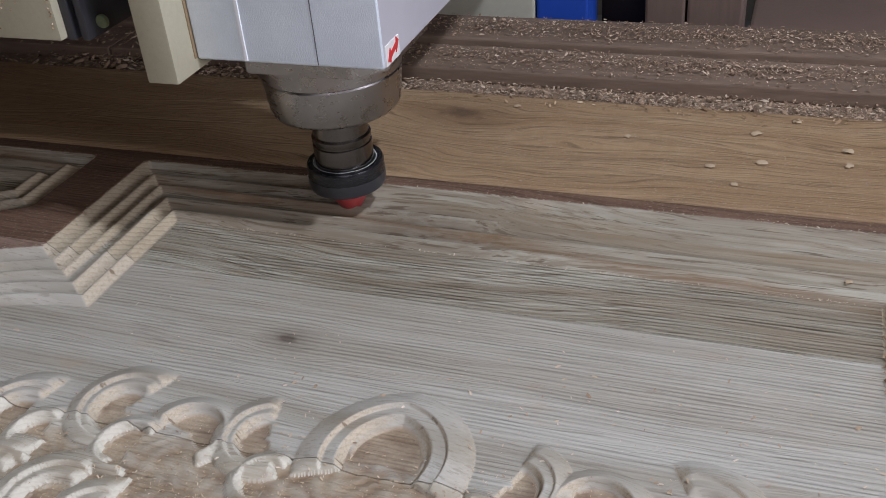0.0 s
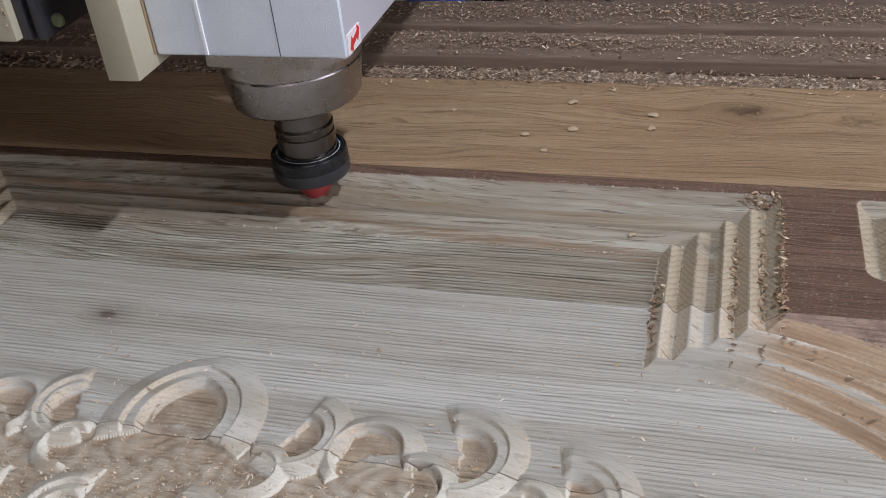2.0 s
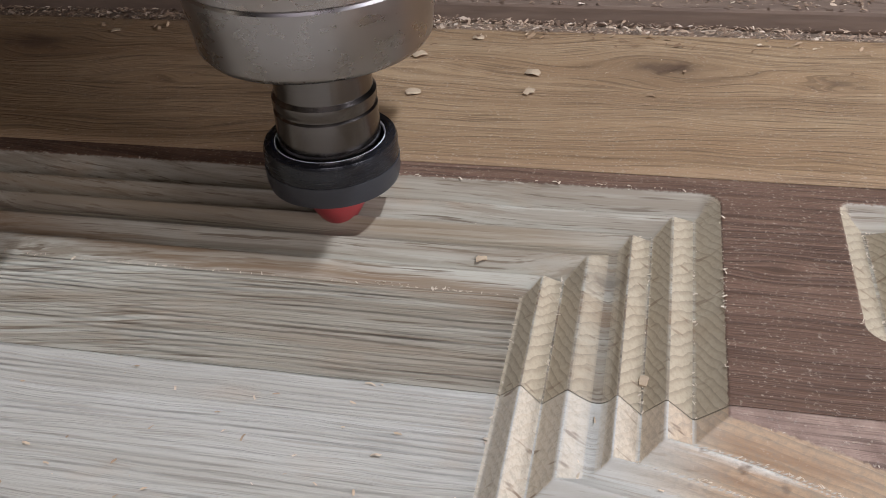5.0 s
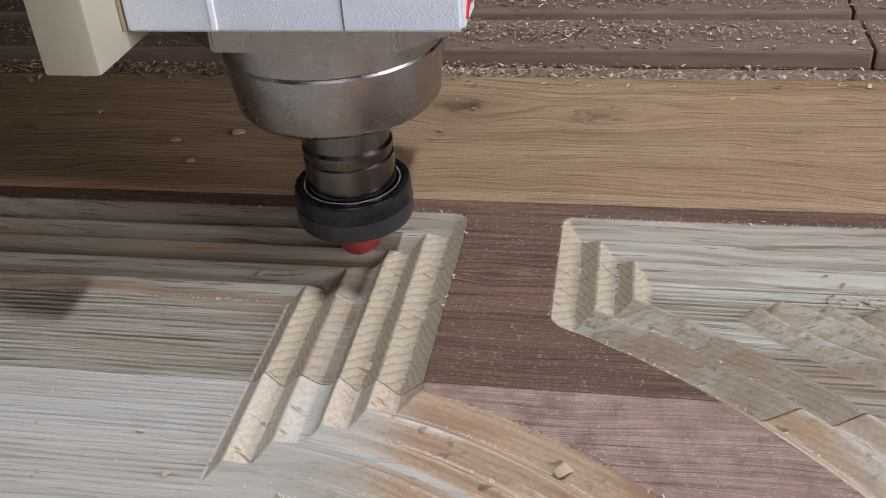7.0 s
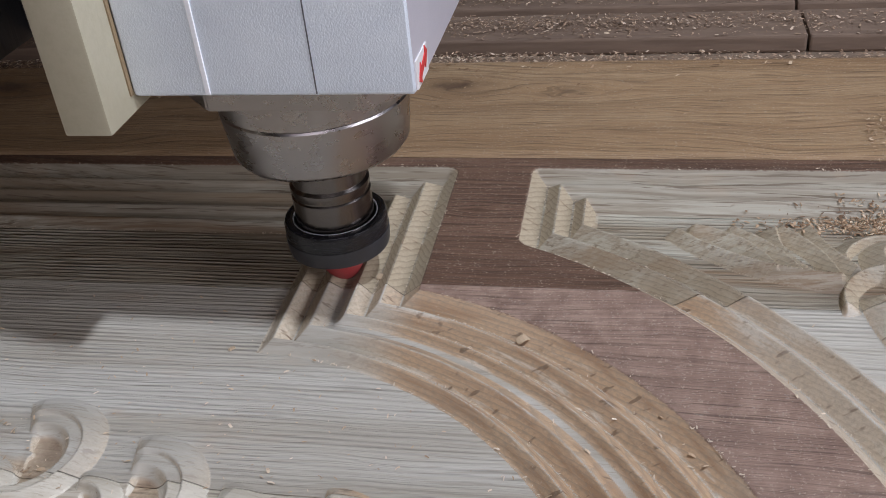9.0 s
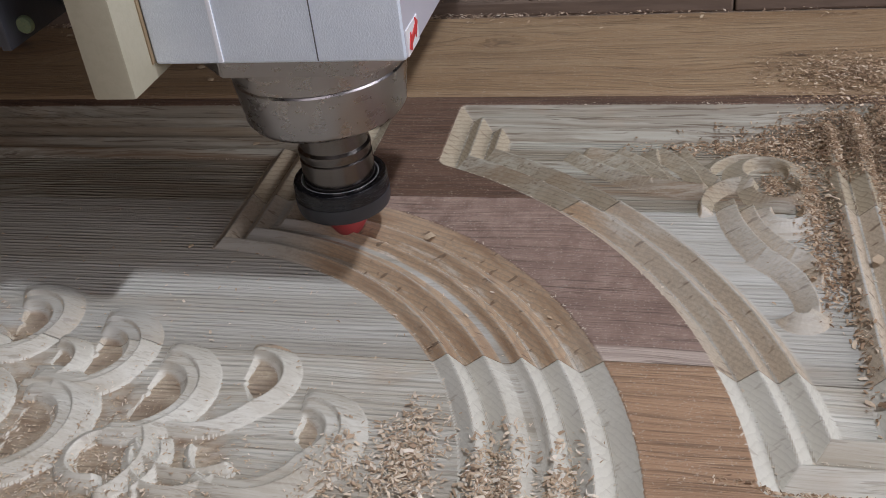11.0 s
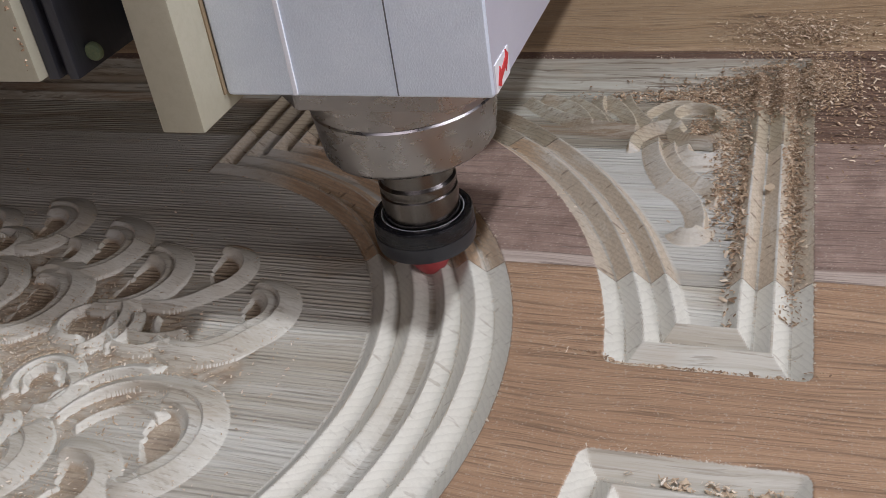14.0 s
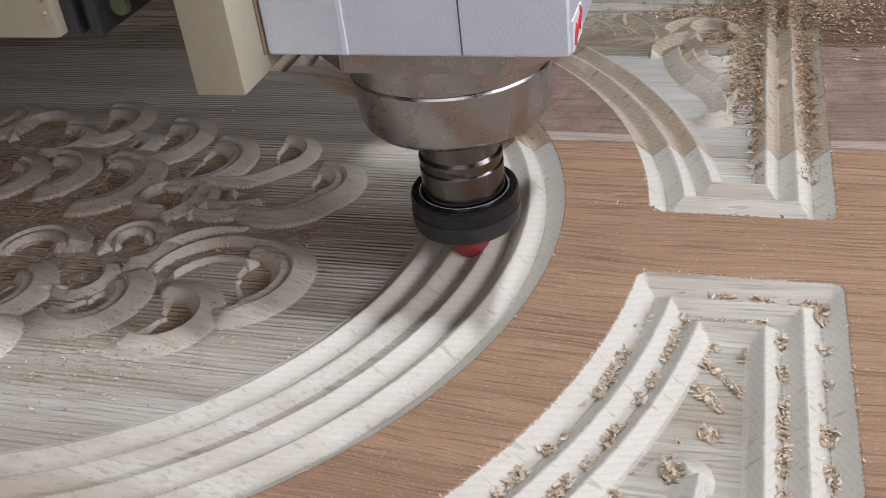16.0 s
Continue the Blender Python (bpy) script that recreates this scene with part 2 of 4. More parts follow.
WARM = board_material("orange_brown_wood", 14.0, (0.475, 0.300, 0.175), (0.330, 0.190, 0.105), (0.60, 0.56, 0.47), (0.38, 0.32, 0.235), (0.62, 0.575, 0.475), 0.6, swirl=0.03, stripe=0.16, dusty=True, streak=0.6, dashes=0.5, figured=0.5, lines=0.50, ticks=0.35, fuzzy=0.08)


def plain(name, colour, dark, rough=0.5, metal=0.0, scale=60.0, relief=0.1, deep=0.0006, amount=0.5, axes=(1, 1, 1), spec=0.5):
    """A painted, metal or dusty surface with soft blotches and fine relief."""
    m, n, l, p = material(name)
    co = stretch(n, l, n.new("ShaderNodeTexCoord").outputs["Object"], *axes)
    big = noise_node(n, l, co, scale * 0.16, 4)
    small = noise_node(n, l, co, scale * 6, 3, 0.6)
    c = mix(n, l, ramp(n, l, big, (0.35, amount), (0.65, 0.0)), colour, dark)
    c = mix(n, l, ramp(n, l, small, (0.35, amount * 0.6), (0.6, 0.0)), c, dark)
    l.new(c, p.inputs["Base Color"])
    p.inputs["Metallic"].default_value = metal
    p.inputs["Specular IOR Level"].default_value = spec
    l.new(ramp(n, l, small, (0.3, max(0.05, rough - 0.08)), (0.7, min(1.0, rough + 0.08))), p.inputs["Roughness"])
    bump(n, l, p, small, relief, deep)
    return m


# light on the motor is put into its paint: front bluer, right side dimmer
SILVER = plain("silver_paint", (0.85, 0.92, 0.99), (0.62, 0.69, 0.78), 0.38, 0.32, 200, 0.7, 0.0004, 0.40)
SILVER_DIM = plain("silver_dimmed_side", (0.62, 0.605, 0.65), (0.50, 0.48, 0.53), 0.42, 0.25, 220, 0.3, 0.0003, 0.3)
SEAM = plain("seam_dark", (0.16, 0.16, 0.17), (0.10, 0.10, 0.11), 0.7)
SHINE = plain("bright_edge", (0.88, 0.89, 0.91), (0.8, 0.8, 0.82), 0.35, 0.1, 60, 0.02, 0.0001, 0.2)
STEEL = plain("turned_steel", (0.40, 0.375, 0.365), (0.33, 0.30, 0.285), 0.30, 1.0, 10, 0.0, 0.0001, 0.12, (2, 2, 3))
DARKSTEEL = plain("shaft_steel", (0.20, 0.182, 0.170), (0.12, 0.105, 0.095), 0.22, 1.0, 12, 0.0, 0.0001, 0.5, (0.02, 0.02, 20))
BLACK = plain("black_nut_oxide", (0.012, 0.012, 0.014), (0.007, 0.007, 0.008), 0.24, 0.0, 40, 0.05, 0.0002, 0.5, (1, 1, 10))
GREYNUT = plain("grey_nut_face", (0.050, 0.050, 0.054), (0.030, 0.030, 0.032), 0.36, 0.2, 40, 0.05, 0.0002, 0.5, (1, 1, 10))
RED = plain("red_bit", (0.40, 0.055, 0.055), (0.24, 0.035, 0.035), 0.5, 0.0, 120)
CREAM = plain("cream_cast_paint", (0.47, 0.435, 0.32), (0.33, 0.295, 0.205), 0.45, 0.0, 60, 0.25, 0.0004, 0.4)
RAILSTEEL = plain("guide_rail_steel", (0.10, 0.10, 0.115), (0.04, 0.04, 0.045), 0.4, 0.6, 90, 0.3, 0.0004, 0.6, (1, 1, 0.1))
RUBBER = plain("black_plate", (0.018, 0.017, 0.017), (0.010, 0.010, 0.010), 0.6)
BRASS = plain("greasy_brass", (0.33, 0.33, 0.16), (0.10, 0.16, 0.10), 0.4, 0.5, 200, 0.5, 0.0004, 0.7)
GLUE = plain("sealant", (0.30, 0.22, 0.12), (0.18, 0.12, 0.07), 0.6)
WHITE = plain("label_white", (0.80, 0.78, 0.76), (0.65, 0.62, 0.6), 0.4)
ARROW = plain("label_red", (0.62, 0.04, 0.04), (0.45, 0.03, 0.03), 0.45)
BED = plain("dusty_bed", (0.27, 0.195, 0.135), (0.13, 0.088, 0.06), 0.9, 0.0, 60, 0.8, 0.002, 0.8)
BATTEN = plain("batten_wood", (0.24, 0.165, 0.115), (0.10, 0.065, 0.045), 0.8, 0.0, 30, 0.5, 0.001, 0.7, (0.12, 1, 1))
BEIGE = plain("cream_board", (0.60, 0.57, 0.46), (0.47, 0.44, 0.34), 0.6, 0, 20)
BLUE = plain("blue_sheet", (0.020, 0.085, 0.50), (0.014, 0.06, 0.36), 0.5, 0, 20)
BROWN = plain("stacked_door_wood", (0.20, 0.135, 0.105), (0.115, 0.075, 0.058), 0.6, 0, 30, 0.3, 0.001, 0.6, (1, 1, 0.15))
# near-black colour for the shade in the gap between standing boards
GAP_SHADE = plain("gap_shade", (0.035, 0.026, 0.024), (0.02, 0.015, 0.014), 0.8)
# for the unseen walls and ceiling, toned dark to cut bounced light
PLASTER = plain("low_bounce_plaster", (0.16, 0.135, 0.11), (0.10, 0.085, 0.07), 0.9, 0, 4, 0.4, 0.003)
TIMBER = plain("timber_wall", (0.30, 0.16, 0.09), (0.18, 0.09, 0.05), 0.8, 0, 6, 0.4, 0.003, 0.6, (1, 1, 0.1))
CONCRETE = plain("concrete", (0.20, 0.19, 0.175), (0.13, 0.12, 0.11), 0.9, 0, 4, 0.4, 0.003)


def chip_material(name, *tones):
    m, n, l, p = material(name)
    rnd = n.new("ShaderNodeNewGeometry").outputs["Random Per Island"]
    l.new(ramp(n, l, rnd, *zip((0.0, 0.40, 0.78, 1.0), tones)), p.inputs["Base Color"])
    p.inputs["Roughness"].default_value = 0.85
    return m


DIFFUSER, _, _, glow = material("glowing_diffuser")
glow.inputs["Emission Color"].default_value, glow.inputs["Emission Strength"].default_value = (0.85, 0.9, 1.0, 1), 6.0
CHIP = chip_material("wood_chip", (0.15, 0.086, 0.045), (0.29, 0.178, 0.096), (0.45, 0.31, 0.19), (0.66, 0.53, 0.38))
PALECHIP = chip_material("pale_wood_chip", (0.34, 0.225, 0.135), (0.52, 0.38, 0.245), (0.64, 0.51, 0.365), (0.76, 0.66, 0.53))
OLDCHIP = chip_material("old_wood_chip", (0.13, 0.078, 0.048), (0.28, 0.182, 0.114), (0.44, 0.31, 0.205), (0.70, 0.57, 0.43))
TORN = plain("torn_chip_face", (0.50, 0.385, 0.255), (0.33, 0.23, 0.14), 0.85, 0, 500)
FIBRE = plain("torn_fibre", (0.64, 0.54, 0.41), (0.46, 0.36, 0.25), 0.8)


# ---- mesh helpers ----
def part(name, bm, mat, parent=None, label="", smooth=False):
    me = bpy.data.meshes.new(name)
    bm.normal_update()
    bm.to_mesh(me)
    bm.free()
    me.materials.append(mat)
    if smooth:
        for f in me.polygons:
            f.use_smooth = True
    ob = new(name, me)
    ob.parent = parent
    return tagged(ob, label)


def box(x0, x1, y0, y1, z0, z1, bevel=0.0, seg=2):
    bm = bmesh.new()
    bmesh.ops.create_cube(bm, size=1.0)
    for v in bm.verts:
        v.co = Vector((x0 + (v.co.x + 0.5) * (x1 - x0), y0 + (v.co.y + 0.5) * (y1 - y0), z0 + (v.co.z + 0.5) * (z1 - z0)))
    if bevel:
        bmesh.ops.bevel(bm, geom=bm.edges[:], offset=bevel, segments=seg, affect="EDGES", profile=0.6)
    return bm


def turned(profile, steps=72):
    """A solid of revolution about z from (radius, height) pairs."""
    bm = bmesh.new()
    rings = []
    for r, z in profile:
        rings.append([bm.verts.new((r * math.cos(a), r * math.sin(a), z)) for a in (2 * math.pi * i / steps for i in range(steps))])
    for lo, hi in zip(rings, rings[1:]):
        for i in range(steps):
            j = (i + 1) % steps
            bm.faces.new((lo[i], lo[j], hi[j], hi[i]))
    bm.faces.new(rings[0][::-1])
    bm.faces.new(rings[-1])
    bmesh.ops.recalc_face_normals(bm, faces=bm.faces[:])
    return bm


def auto_smooth(ob, angle=35):
    me = ob.data
    bm = bmesh.new()
    bm.from_mesh(me)
    for e in bm.edges:
        if len(e.link_faces) == 2 and e.calc_face_angle(0) > radians(angle):
            e.smooth = False
    for f in bm.faces:
        f.smooth = True
    bm.to_mesh(me)
    bm.free()
    return ob


def grid_mesh(name, xs, ys, heights, mat, parent, bottom=-0.034, label=""):
    """One board: a height sheet over xs and ys, with sides and a closed underside."""
    nx, ny = len(xs), len(ys)
    gx, gy = np.meshgrid(xs, ys)
    top = np.stack([gx, gy, heights], -1).reshape(-1, 3)
    idx = np.arange(nx * ny).reshape(ny, nx)
    quads = np.stack([idx[:-1, :-1], idx[:-1, 1:], idx[1:, 1:], idx[1:, :-1]], -1).reshape(-1, 4)
    rim = np.concatenate([idx[0, :-1], idx[:-1, -1], idx[-1, :0:-1], idx[:0:-1, 0]])
    low = top[rim].copy()
    low[:, 2] = bottom
    k = len(rim)
    base = np.arange(k) + nx * ny
    nxt = np.roll(np.arange(k), -1)
    sides = np.stack([rim[nxt], rim, base, base[nxt]], -1)
    verts, quads = np.concatenate([top, low]), np.concatenate([quads, sides])
    me = bpy.data.meshes.new(name)
    me.vertices.add(len(verts))
    me.vertices.foreach_set("co", verts.astype(np.float32).ravel())
    me.loops.add(quads.size)
    me.loops.foreach_set("vertex_index", quads.astype(np.int32).ravel())
    me.polygons.add(len(quads))
    me.polygons.foreach_set("loop_start", np.arange(0, quads.size, 4, dtype=np.int32))
    smooth = np.zeros(len(quads), dtype=bool)
    smooth[: len(quads) - k] = True
    me.polygons.foreach_set("use_smooth", smooth)
    me.materials.append(mat)
    me.update(calc_edges=True)
    me.validate()
    ob = new(name, me)
    ob.parent = parent
    return tagged(ob, label)


# ---- the carving ----
MID_X, MID_Y = -0.145, 0.175
TOP = 0.005
# moulding of the middle panel: share of its width from the outer edge, height
MOULD_U = np.array([0, .010, .136, .146, .262, .272, .370, .382, .478, .488, .520, .548, .574, .600, .640, .690, .704, .714, .818, .830, .916, .928, 1.0, 1.02, 1.03])
MOULD_Z = np.array([5.0, 4.2, -1.9, -1.8, 4.4, 4.3, -1.6, -1.5, 4.4, 4.3, 1.8, 0.8, 0.5, 0.7, 2.0, 4.0, 4.4, 4.2, -1.8, -1.7, 4.3, 4.2, 0.3, -0.5, 0.0]) * 0.001
# moulding of the corner panels: metres from the edge, height
CORNER_D = np.array([0, .0008, .0082, .0090, .0155, .0163, .0226, .0236, .0290, .0298, .0345, .036])
CORNER_Z = np.array([5.0, 4.2, -2.2, -2.1, 4.2, 4.1, -2.0, -1.9, 4.2, 4.1, -1.2, -1.8]) * 0.001
# strokes of the flower's leaves: three points of an arc, width at its two ends, ridges, hollow inside it
UPPER = [
    (-0.037, 0.186, -0.018, 0.208, -0.036, 0.230, 0.005, 0.010, 2, 1), (-0.078, 0.184, -0.058, 0.206, -0.076, 0.228, 0.005, 0.010, 2, 1),
    (-0.118, 0.188, -0.099, 0.212, -0.120, 0.234, 0.005, 0.010, 2, 1), (-0.034, 0.236, -0.012, 0.253, -0.034, 0.268, 0.004, 0.008, 1, 1),
    (-0.104, 0.234, -0.085, 0.250, -0.102, 0.263, 0.004, 0.007, 1, 1), (0.014, 0.232, 0.033, 0.246, 0.018, 0.264, 0.004, 0.008, 1, 1),
    (0.080, 0.200, 0.096, 0.181, 0.122, 0.188, 0.004, 0.005, 1, 0), (0.080, 0.204, 0.098, 0.190, 0.124, 0.194, 0.004, 0.005, 1, 0),
    (0.112, 0.187, 0.140, 0.180, 0.161, 0.196, 0.006, 0.012, 2, 0), (0.161, 0.196, 0.167, 0.222, 0.145, 0.238, 0.012, 0.008, 2, 1),
    (0.090, 0.213, 0.105, 0.213, 0.124, 0.226, 0.004, 0.008, 1, 0), (0.124, 0.226, 0.133, 0.245, 0.112, 0.265, 0.008, 0.007, 1, 1),
    (0.066, 0.206, 0.099, 0.236, 0.075, 0.262, 0.006, 0.010, 2, 1), (0.028, 0.230, 0.061, 0.262, 0.034, 0.283, 0.006, 0.011, 2, 1),
    (-0.012, 0.248, 0.012, 0.280, -0.020, 0.299, 0.006, 0.011, 2, 1), (-0.004, 0.190, 0.011, 0.218, -0.018, 0.240, 0.007, 0.011, 2, 1),
    (0.025, 0.178, 0.053, 0.214, 0.020, 0.241, 0.007, 0.012, 2, 1), (0.084, 0.214, 0.090, 0.194, 0.080, 0.176, 0.007, 0.005, 1, 0),
    (0.076, 0.209, 0.055, 0.200, 0.074, 0.182, 0.005, 0.006, 1, 1), (0.094, 0.206, 0.097, 0.190, 0.092, 0.180, 0.004, 0.003, 1, 0),
    (0.104, 0.204, 0.109, 0.193, 0.118, 0.187, 0.003, 0.003, 1, 0), (-0.066, 0.252, -0.046, 0.286, -0.032, 0.272, 0.005, 0.009, 1, 1),
    (-0.100, 0.252, -0.066, 0.274, -0.080, 0.294, 0.005, 0.009, 2, 1), (-0.190, 0.262, -0.150, 0.312, -0.112, 0.262, 0.009, 0.012, 2, 1),
]
LOWER = [
    (0.061, 0.148, 0.068, 0.171, 0.089, 0.162, 0.006, 0.007, 1, 1), (0.089, 0.162, 0.096, 0.146, 0.084, 0.136, 0.007, 0.006, 1, 1),
    (0.068, 0.150, 0.069, 0.165, 0.082, 0.157, 0.003, 0.003, 1, 0), (0.087, 0.139, 0.098, 0.163, 0.123, 0.172, 0.004, 0.007, 1, 0),
    (0.096, 0.136, 0.114, 0.161, 0.141, 0.164, 0.004, 0.010, 1, 0), (0.141, 0.164, 0.171, 0.140, 0.158, 0.106, 0.010, 0.010, 2, 1),
    (0.158, 0.106, 0.150, 0.102, 0.141, 0.106, 0.010, 0.006, 2, 0), (0.109, 0.132, 0.124, 0.147, 0.142, 0.146, 0.003, 0.005, 1, 0),
    (0.060, 0.094, 0.097, 0.094, 0.092, 0.130, 0.008, 0.011, 2, 1), (0.058, 0.112, 0.074, 0.112, 0.076, 0.134, 0.003, 0.006, 1, 0),
    (0.112, 0.081, 0.140, 0.092, 0.113, 0.123, 0.010, 0.010, 1, 1), (0.006, 0.140, 0.021, 0.163, 0.049, 0.150, 0.006, 0.010, 2, 1),
    (0.046, 0.097, 0.048, 0.112, 0.060, 0.116, 0.004, 0.004, 1, 0), (-0.050, 0.142, -0.030, 0.163, -0.006, 0.144, 0.006, 0.010, 2, 1),
    (-0.100, 0.142, -0.080, 0.163, -0.056, 0.144, 0.006, 0.010, 2, 1), (0.010, 0.094, 0.046, 0.092, 0.040, 0.130, 0.008, 0.010, 2, 1),
    (-0.050, 0.092, -0.010, 0.086, -0.014, 0.128, 0.008, 0.010, 2, 1), (-0.105, 0.088, -0.066, 0.084, -0.070, 0.126, 0.008, 0.010, 2, 1),
    (0.020, 0.066, 0.056, 0.060, 0.048, 0.092, 0.006, 0.009, 1, 1), (-0.050, 0.062, -0.010, 0.054, -0.016, 0.086, 0.006, 0.009, 1, 1),
    (-0.190, 0.088, -0.150, 0.038, -0.112, 0.088, 0.009, 0.012, 2, 1),
]


def arc_through(ax, ay, bx, by, cx, cy):
    d = 2 * (ax * (by - cy) + bx * (cy - ay) + cx * (ay - by))
    a2, b2, c2 = ax * ax + ay * ay, bx * bx + by * by, cx * cx + cy * cy
    ux = (a2 * (by - cy) + b2 * (cy - ay) + c2 * (ay - by)) / d
    uy = (a2 * (cx - bx) + b2 * (ax - cx) + c2 * (bx - ax)) / d
    a0, am, a1 = (math.atan2(q - uy, p - ux) for p, q in ((ax, ay), (bx, by), (cx, cy)))
    turn = (a1 - a0) % (2 * math.pi)
    if (am - a0) % (2 * math.pi) > turn:
        turn -= 2 * math.pi
    return ux, uy, math.hypot(ax - ux, ay - uy), a0, turn


def lobe_heights(x, y, z, strokes, high, scoop):
    """Raises leaf strokes out of the sheet z: each climbs from its outer edge to a crisp ridge and drops inside it."""
    for ax, ay, bx, by, cx, cy, w0, w1, ridges, hollow in strokes:
        ux, uy, r, a0, turn = arc_through(ax, ay, bx, by, cx, cy)
        far = r + 2 * max(w0, w1)
        m = (np.abs(x - ux) < far) & (np.abs(y - uy) < far)
        dx, dy = x[m] - ux, y[m] - uy
        rr = np.hypot(dx, dy)
        s = np.angle(np.exp(1j * (np.arctan2(dy, dx) - a0 - turn / 2))) / abs(turn) * np.sign(turn) + 0.5
        over = np.clip(np.abs(s - 0.5) - 0.5, 0, None) * abs(turn) * r
        w = w0 + (w1 - w0) * np.clip(s, 0, 1)
        h = high * (0.55 + 0.45 * np.clip(w / 0.010, 0, 1))
        q = (0.45 * w - (rr - r)) / w
        chatter = 1 + 0.012 * np.sin(s * abs(turn) * r * 2600)
        first = 0.97 * np.clip(q, 0, 1) ** 0.8 * h * chatter
        if ridges == -1:
            # the ridge lies on the outer side
            q = 1 - q
            lift = np.where(q < 1, 0.97 * np.clip(q, 0, 1) ** 0.8 * h * chatter, h * (1 - (q - 1) / 0.22))
            end = 1.22
        elif ridges == 1:
            lift = np.where(q < 1, first, h * (1 - (q - 1) / 0.22))
            end = 1.22
        else:
            second = h * (0.42 + 0.30 * np.clip((q - 1.10) / 0.5, 0, 1) ** 0.7)
            lift = np.where(q < 1, first, np.where(q < 1.10, h * (1 - (q - 1) / 0.10 * 0.58), np.where(q < 1.60, second, h * 0.72 * (1 - (q - 1.60) / 0.22))))
            end = 1.82
        body = (q > 0) & (q < end)
        keep = np.clip(1 - over / (0.5 * w), 0, 1) ** 0.5
        old = z[m]
        lift = lift * keep
        out = np.where(body & (keep > 0) & (lift > old), lift, old)
        if hollow:
            cup = (q >= end) & (rr > 0.06 * r) & (s > -0.04) & (s < 1.04)
            k = np.clip((q - end) / 0.25, 0, 1) * np.clip((1.04 - np.maximum(s, 1 - s)) / 0.08, 0, 1)
            out = np.where(cup & (old < 0.0004), np.minimum(old, -scoop * k), out)
        z[m] = out
    return z


# scrolls of a corner panel, in the same form
SCROLLS = [
    (0.3090, 0.3900, 0.3140, 0.3650, 0.3235, 0.3445, 0.009, 0.010, 1, 0), (0.3235, 0.3445, 0.3370, 0.3265, 0.3410, 0.3070, 0.010, 0.009, -1, 0),
    (0.3460, 0.3040, 0.3390, 0.2970, 0.3315, 0.3005, 0.009, 0.007, 1, 0), (0.3190, 0.3870, 0.3270, 0.3610, 0.3380, 0.3470, 0.007, 0.007, 1, 0),
    (0.3380, 0.3470, 0.3450, 0.3400, 0.3465, 0.3300, 0.007, 0.005, -1, 0), (0.3200, 0.4070, 0.3330, 0.4370, 0.3470, 0.4150, 0.010, 0.010, 1, 0),
    (0.3470, 0.4150, 0.3380, 0.3890, 0.3200, 0.4040, 0.009, 0.007, 1, 0), (0.3260, 0.3850, 0.3390, 0.3680, 0.3500, 0.3870, 0.009, 0.009, 1, 0),
    (0.2290, 0.4375, 0.2560, 0.4150, 0.2990, 0.4010, 0.006, 0.008, 1, 0), (0.2390, 0.4400, 0.2580, 0.4290, 0.2700, 0.4090, 0.007, 0.008, -1, 0),
    (0.2550, 0.4400, 0.2690, 0.4270, 0.2800, 0.4070, 0.006, 0.008, -1, 0), (0.2710, 0.4410, 0.2750, 0.4210, 0.2880, 0.4040, 0.009, 0.006, 1, 0),
    (0.2770, 0.4400, 0.2900, 0.4240, 0.2970, 0.4050, 0.007, 0.006, -1, 0), (0.2870, 0.4420, 0.2950, 0.4240, 0.3050, 0.4100, 0.008, 0.006, 1, 0),
    (0.3010, 0.3850, 0.3060, 0.4020, 0.3180, 0.4100, 0.006, 0.007, -1, 0), (0.3000, 0.4220, 0.3120, 0.4370, 0.3270, 0.4400, 0.007, 0.008, 1, 0),
]


def rounded(*sides, r=0.007):
    """Distance inside several edges, with their outer corners rounded."""
    d = sides[0]
    for e in sides[1:]:
        both = (d < r) & (e < r)
        d = np.where(both, r - np.hypot(np.clip(r - d, 0, None), np.clip(r - e, 0, None)), np.minimum(d, e))
    return d


def shares(x, y):
    """How far a place lies inside the middle panel's moulding (0 to 1) and inside the corner panels (metres)."""
    mx = MID_X + np.abs(x - MID_X)
    # middle panel: an upright rectangle joined with a disc on each side
    u_rect = rounded(0.119 - mx, 0.3185 - np.abs(y - MID_Y)) / 0.061
    d_out = 0.2150 - np.hypot(mx - 0.0635, y - 0.174)
    d_in = np.hypot(mx - 0.0495, y - 0.175) - 0.1655
    u = np.maximum(u_rect, d_out / np.maximum(d_out + d_in, 0.02))
    # corner panels: rectangles with the disc's bite
    bite = np.hypot(mx - 0.048, y - 0.1766) - 0.2678
    ends = np.minimum(mx - 0.158, 0.394 - mx)
    upper = rounded(0.4930 - y, y - 0.199, ends, bite, r=0.005)
    lower = rounded(0.1535 - y, y + 0.1435, ends, bite, r=0.005)
    return u, np.maximum(upper, lower)


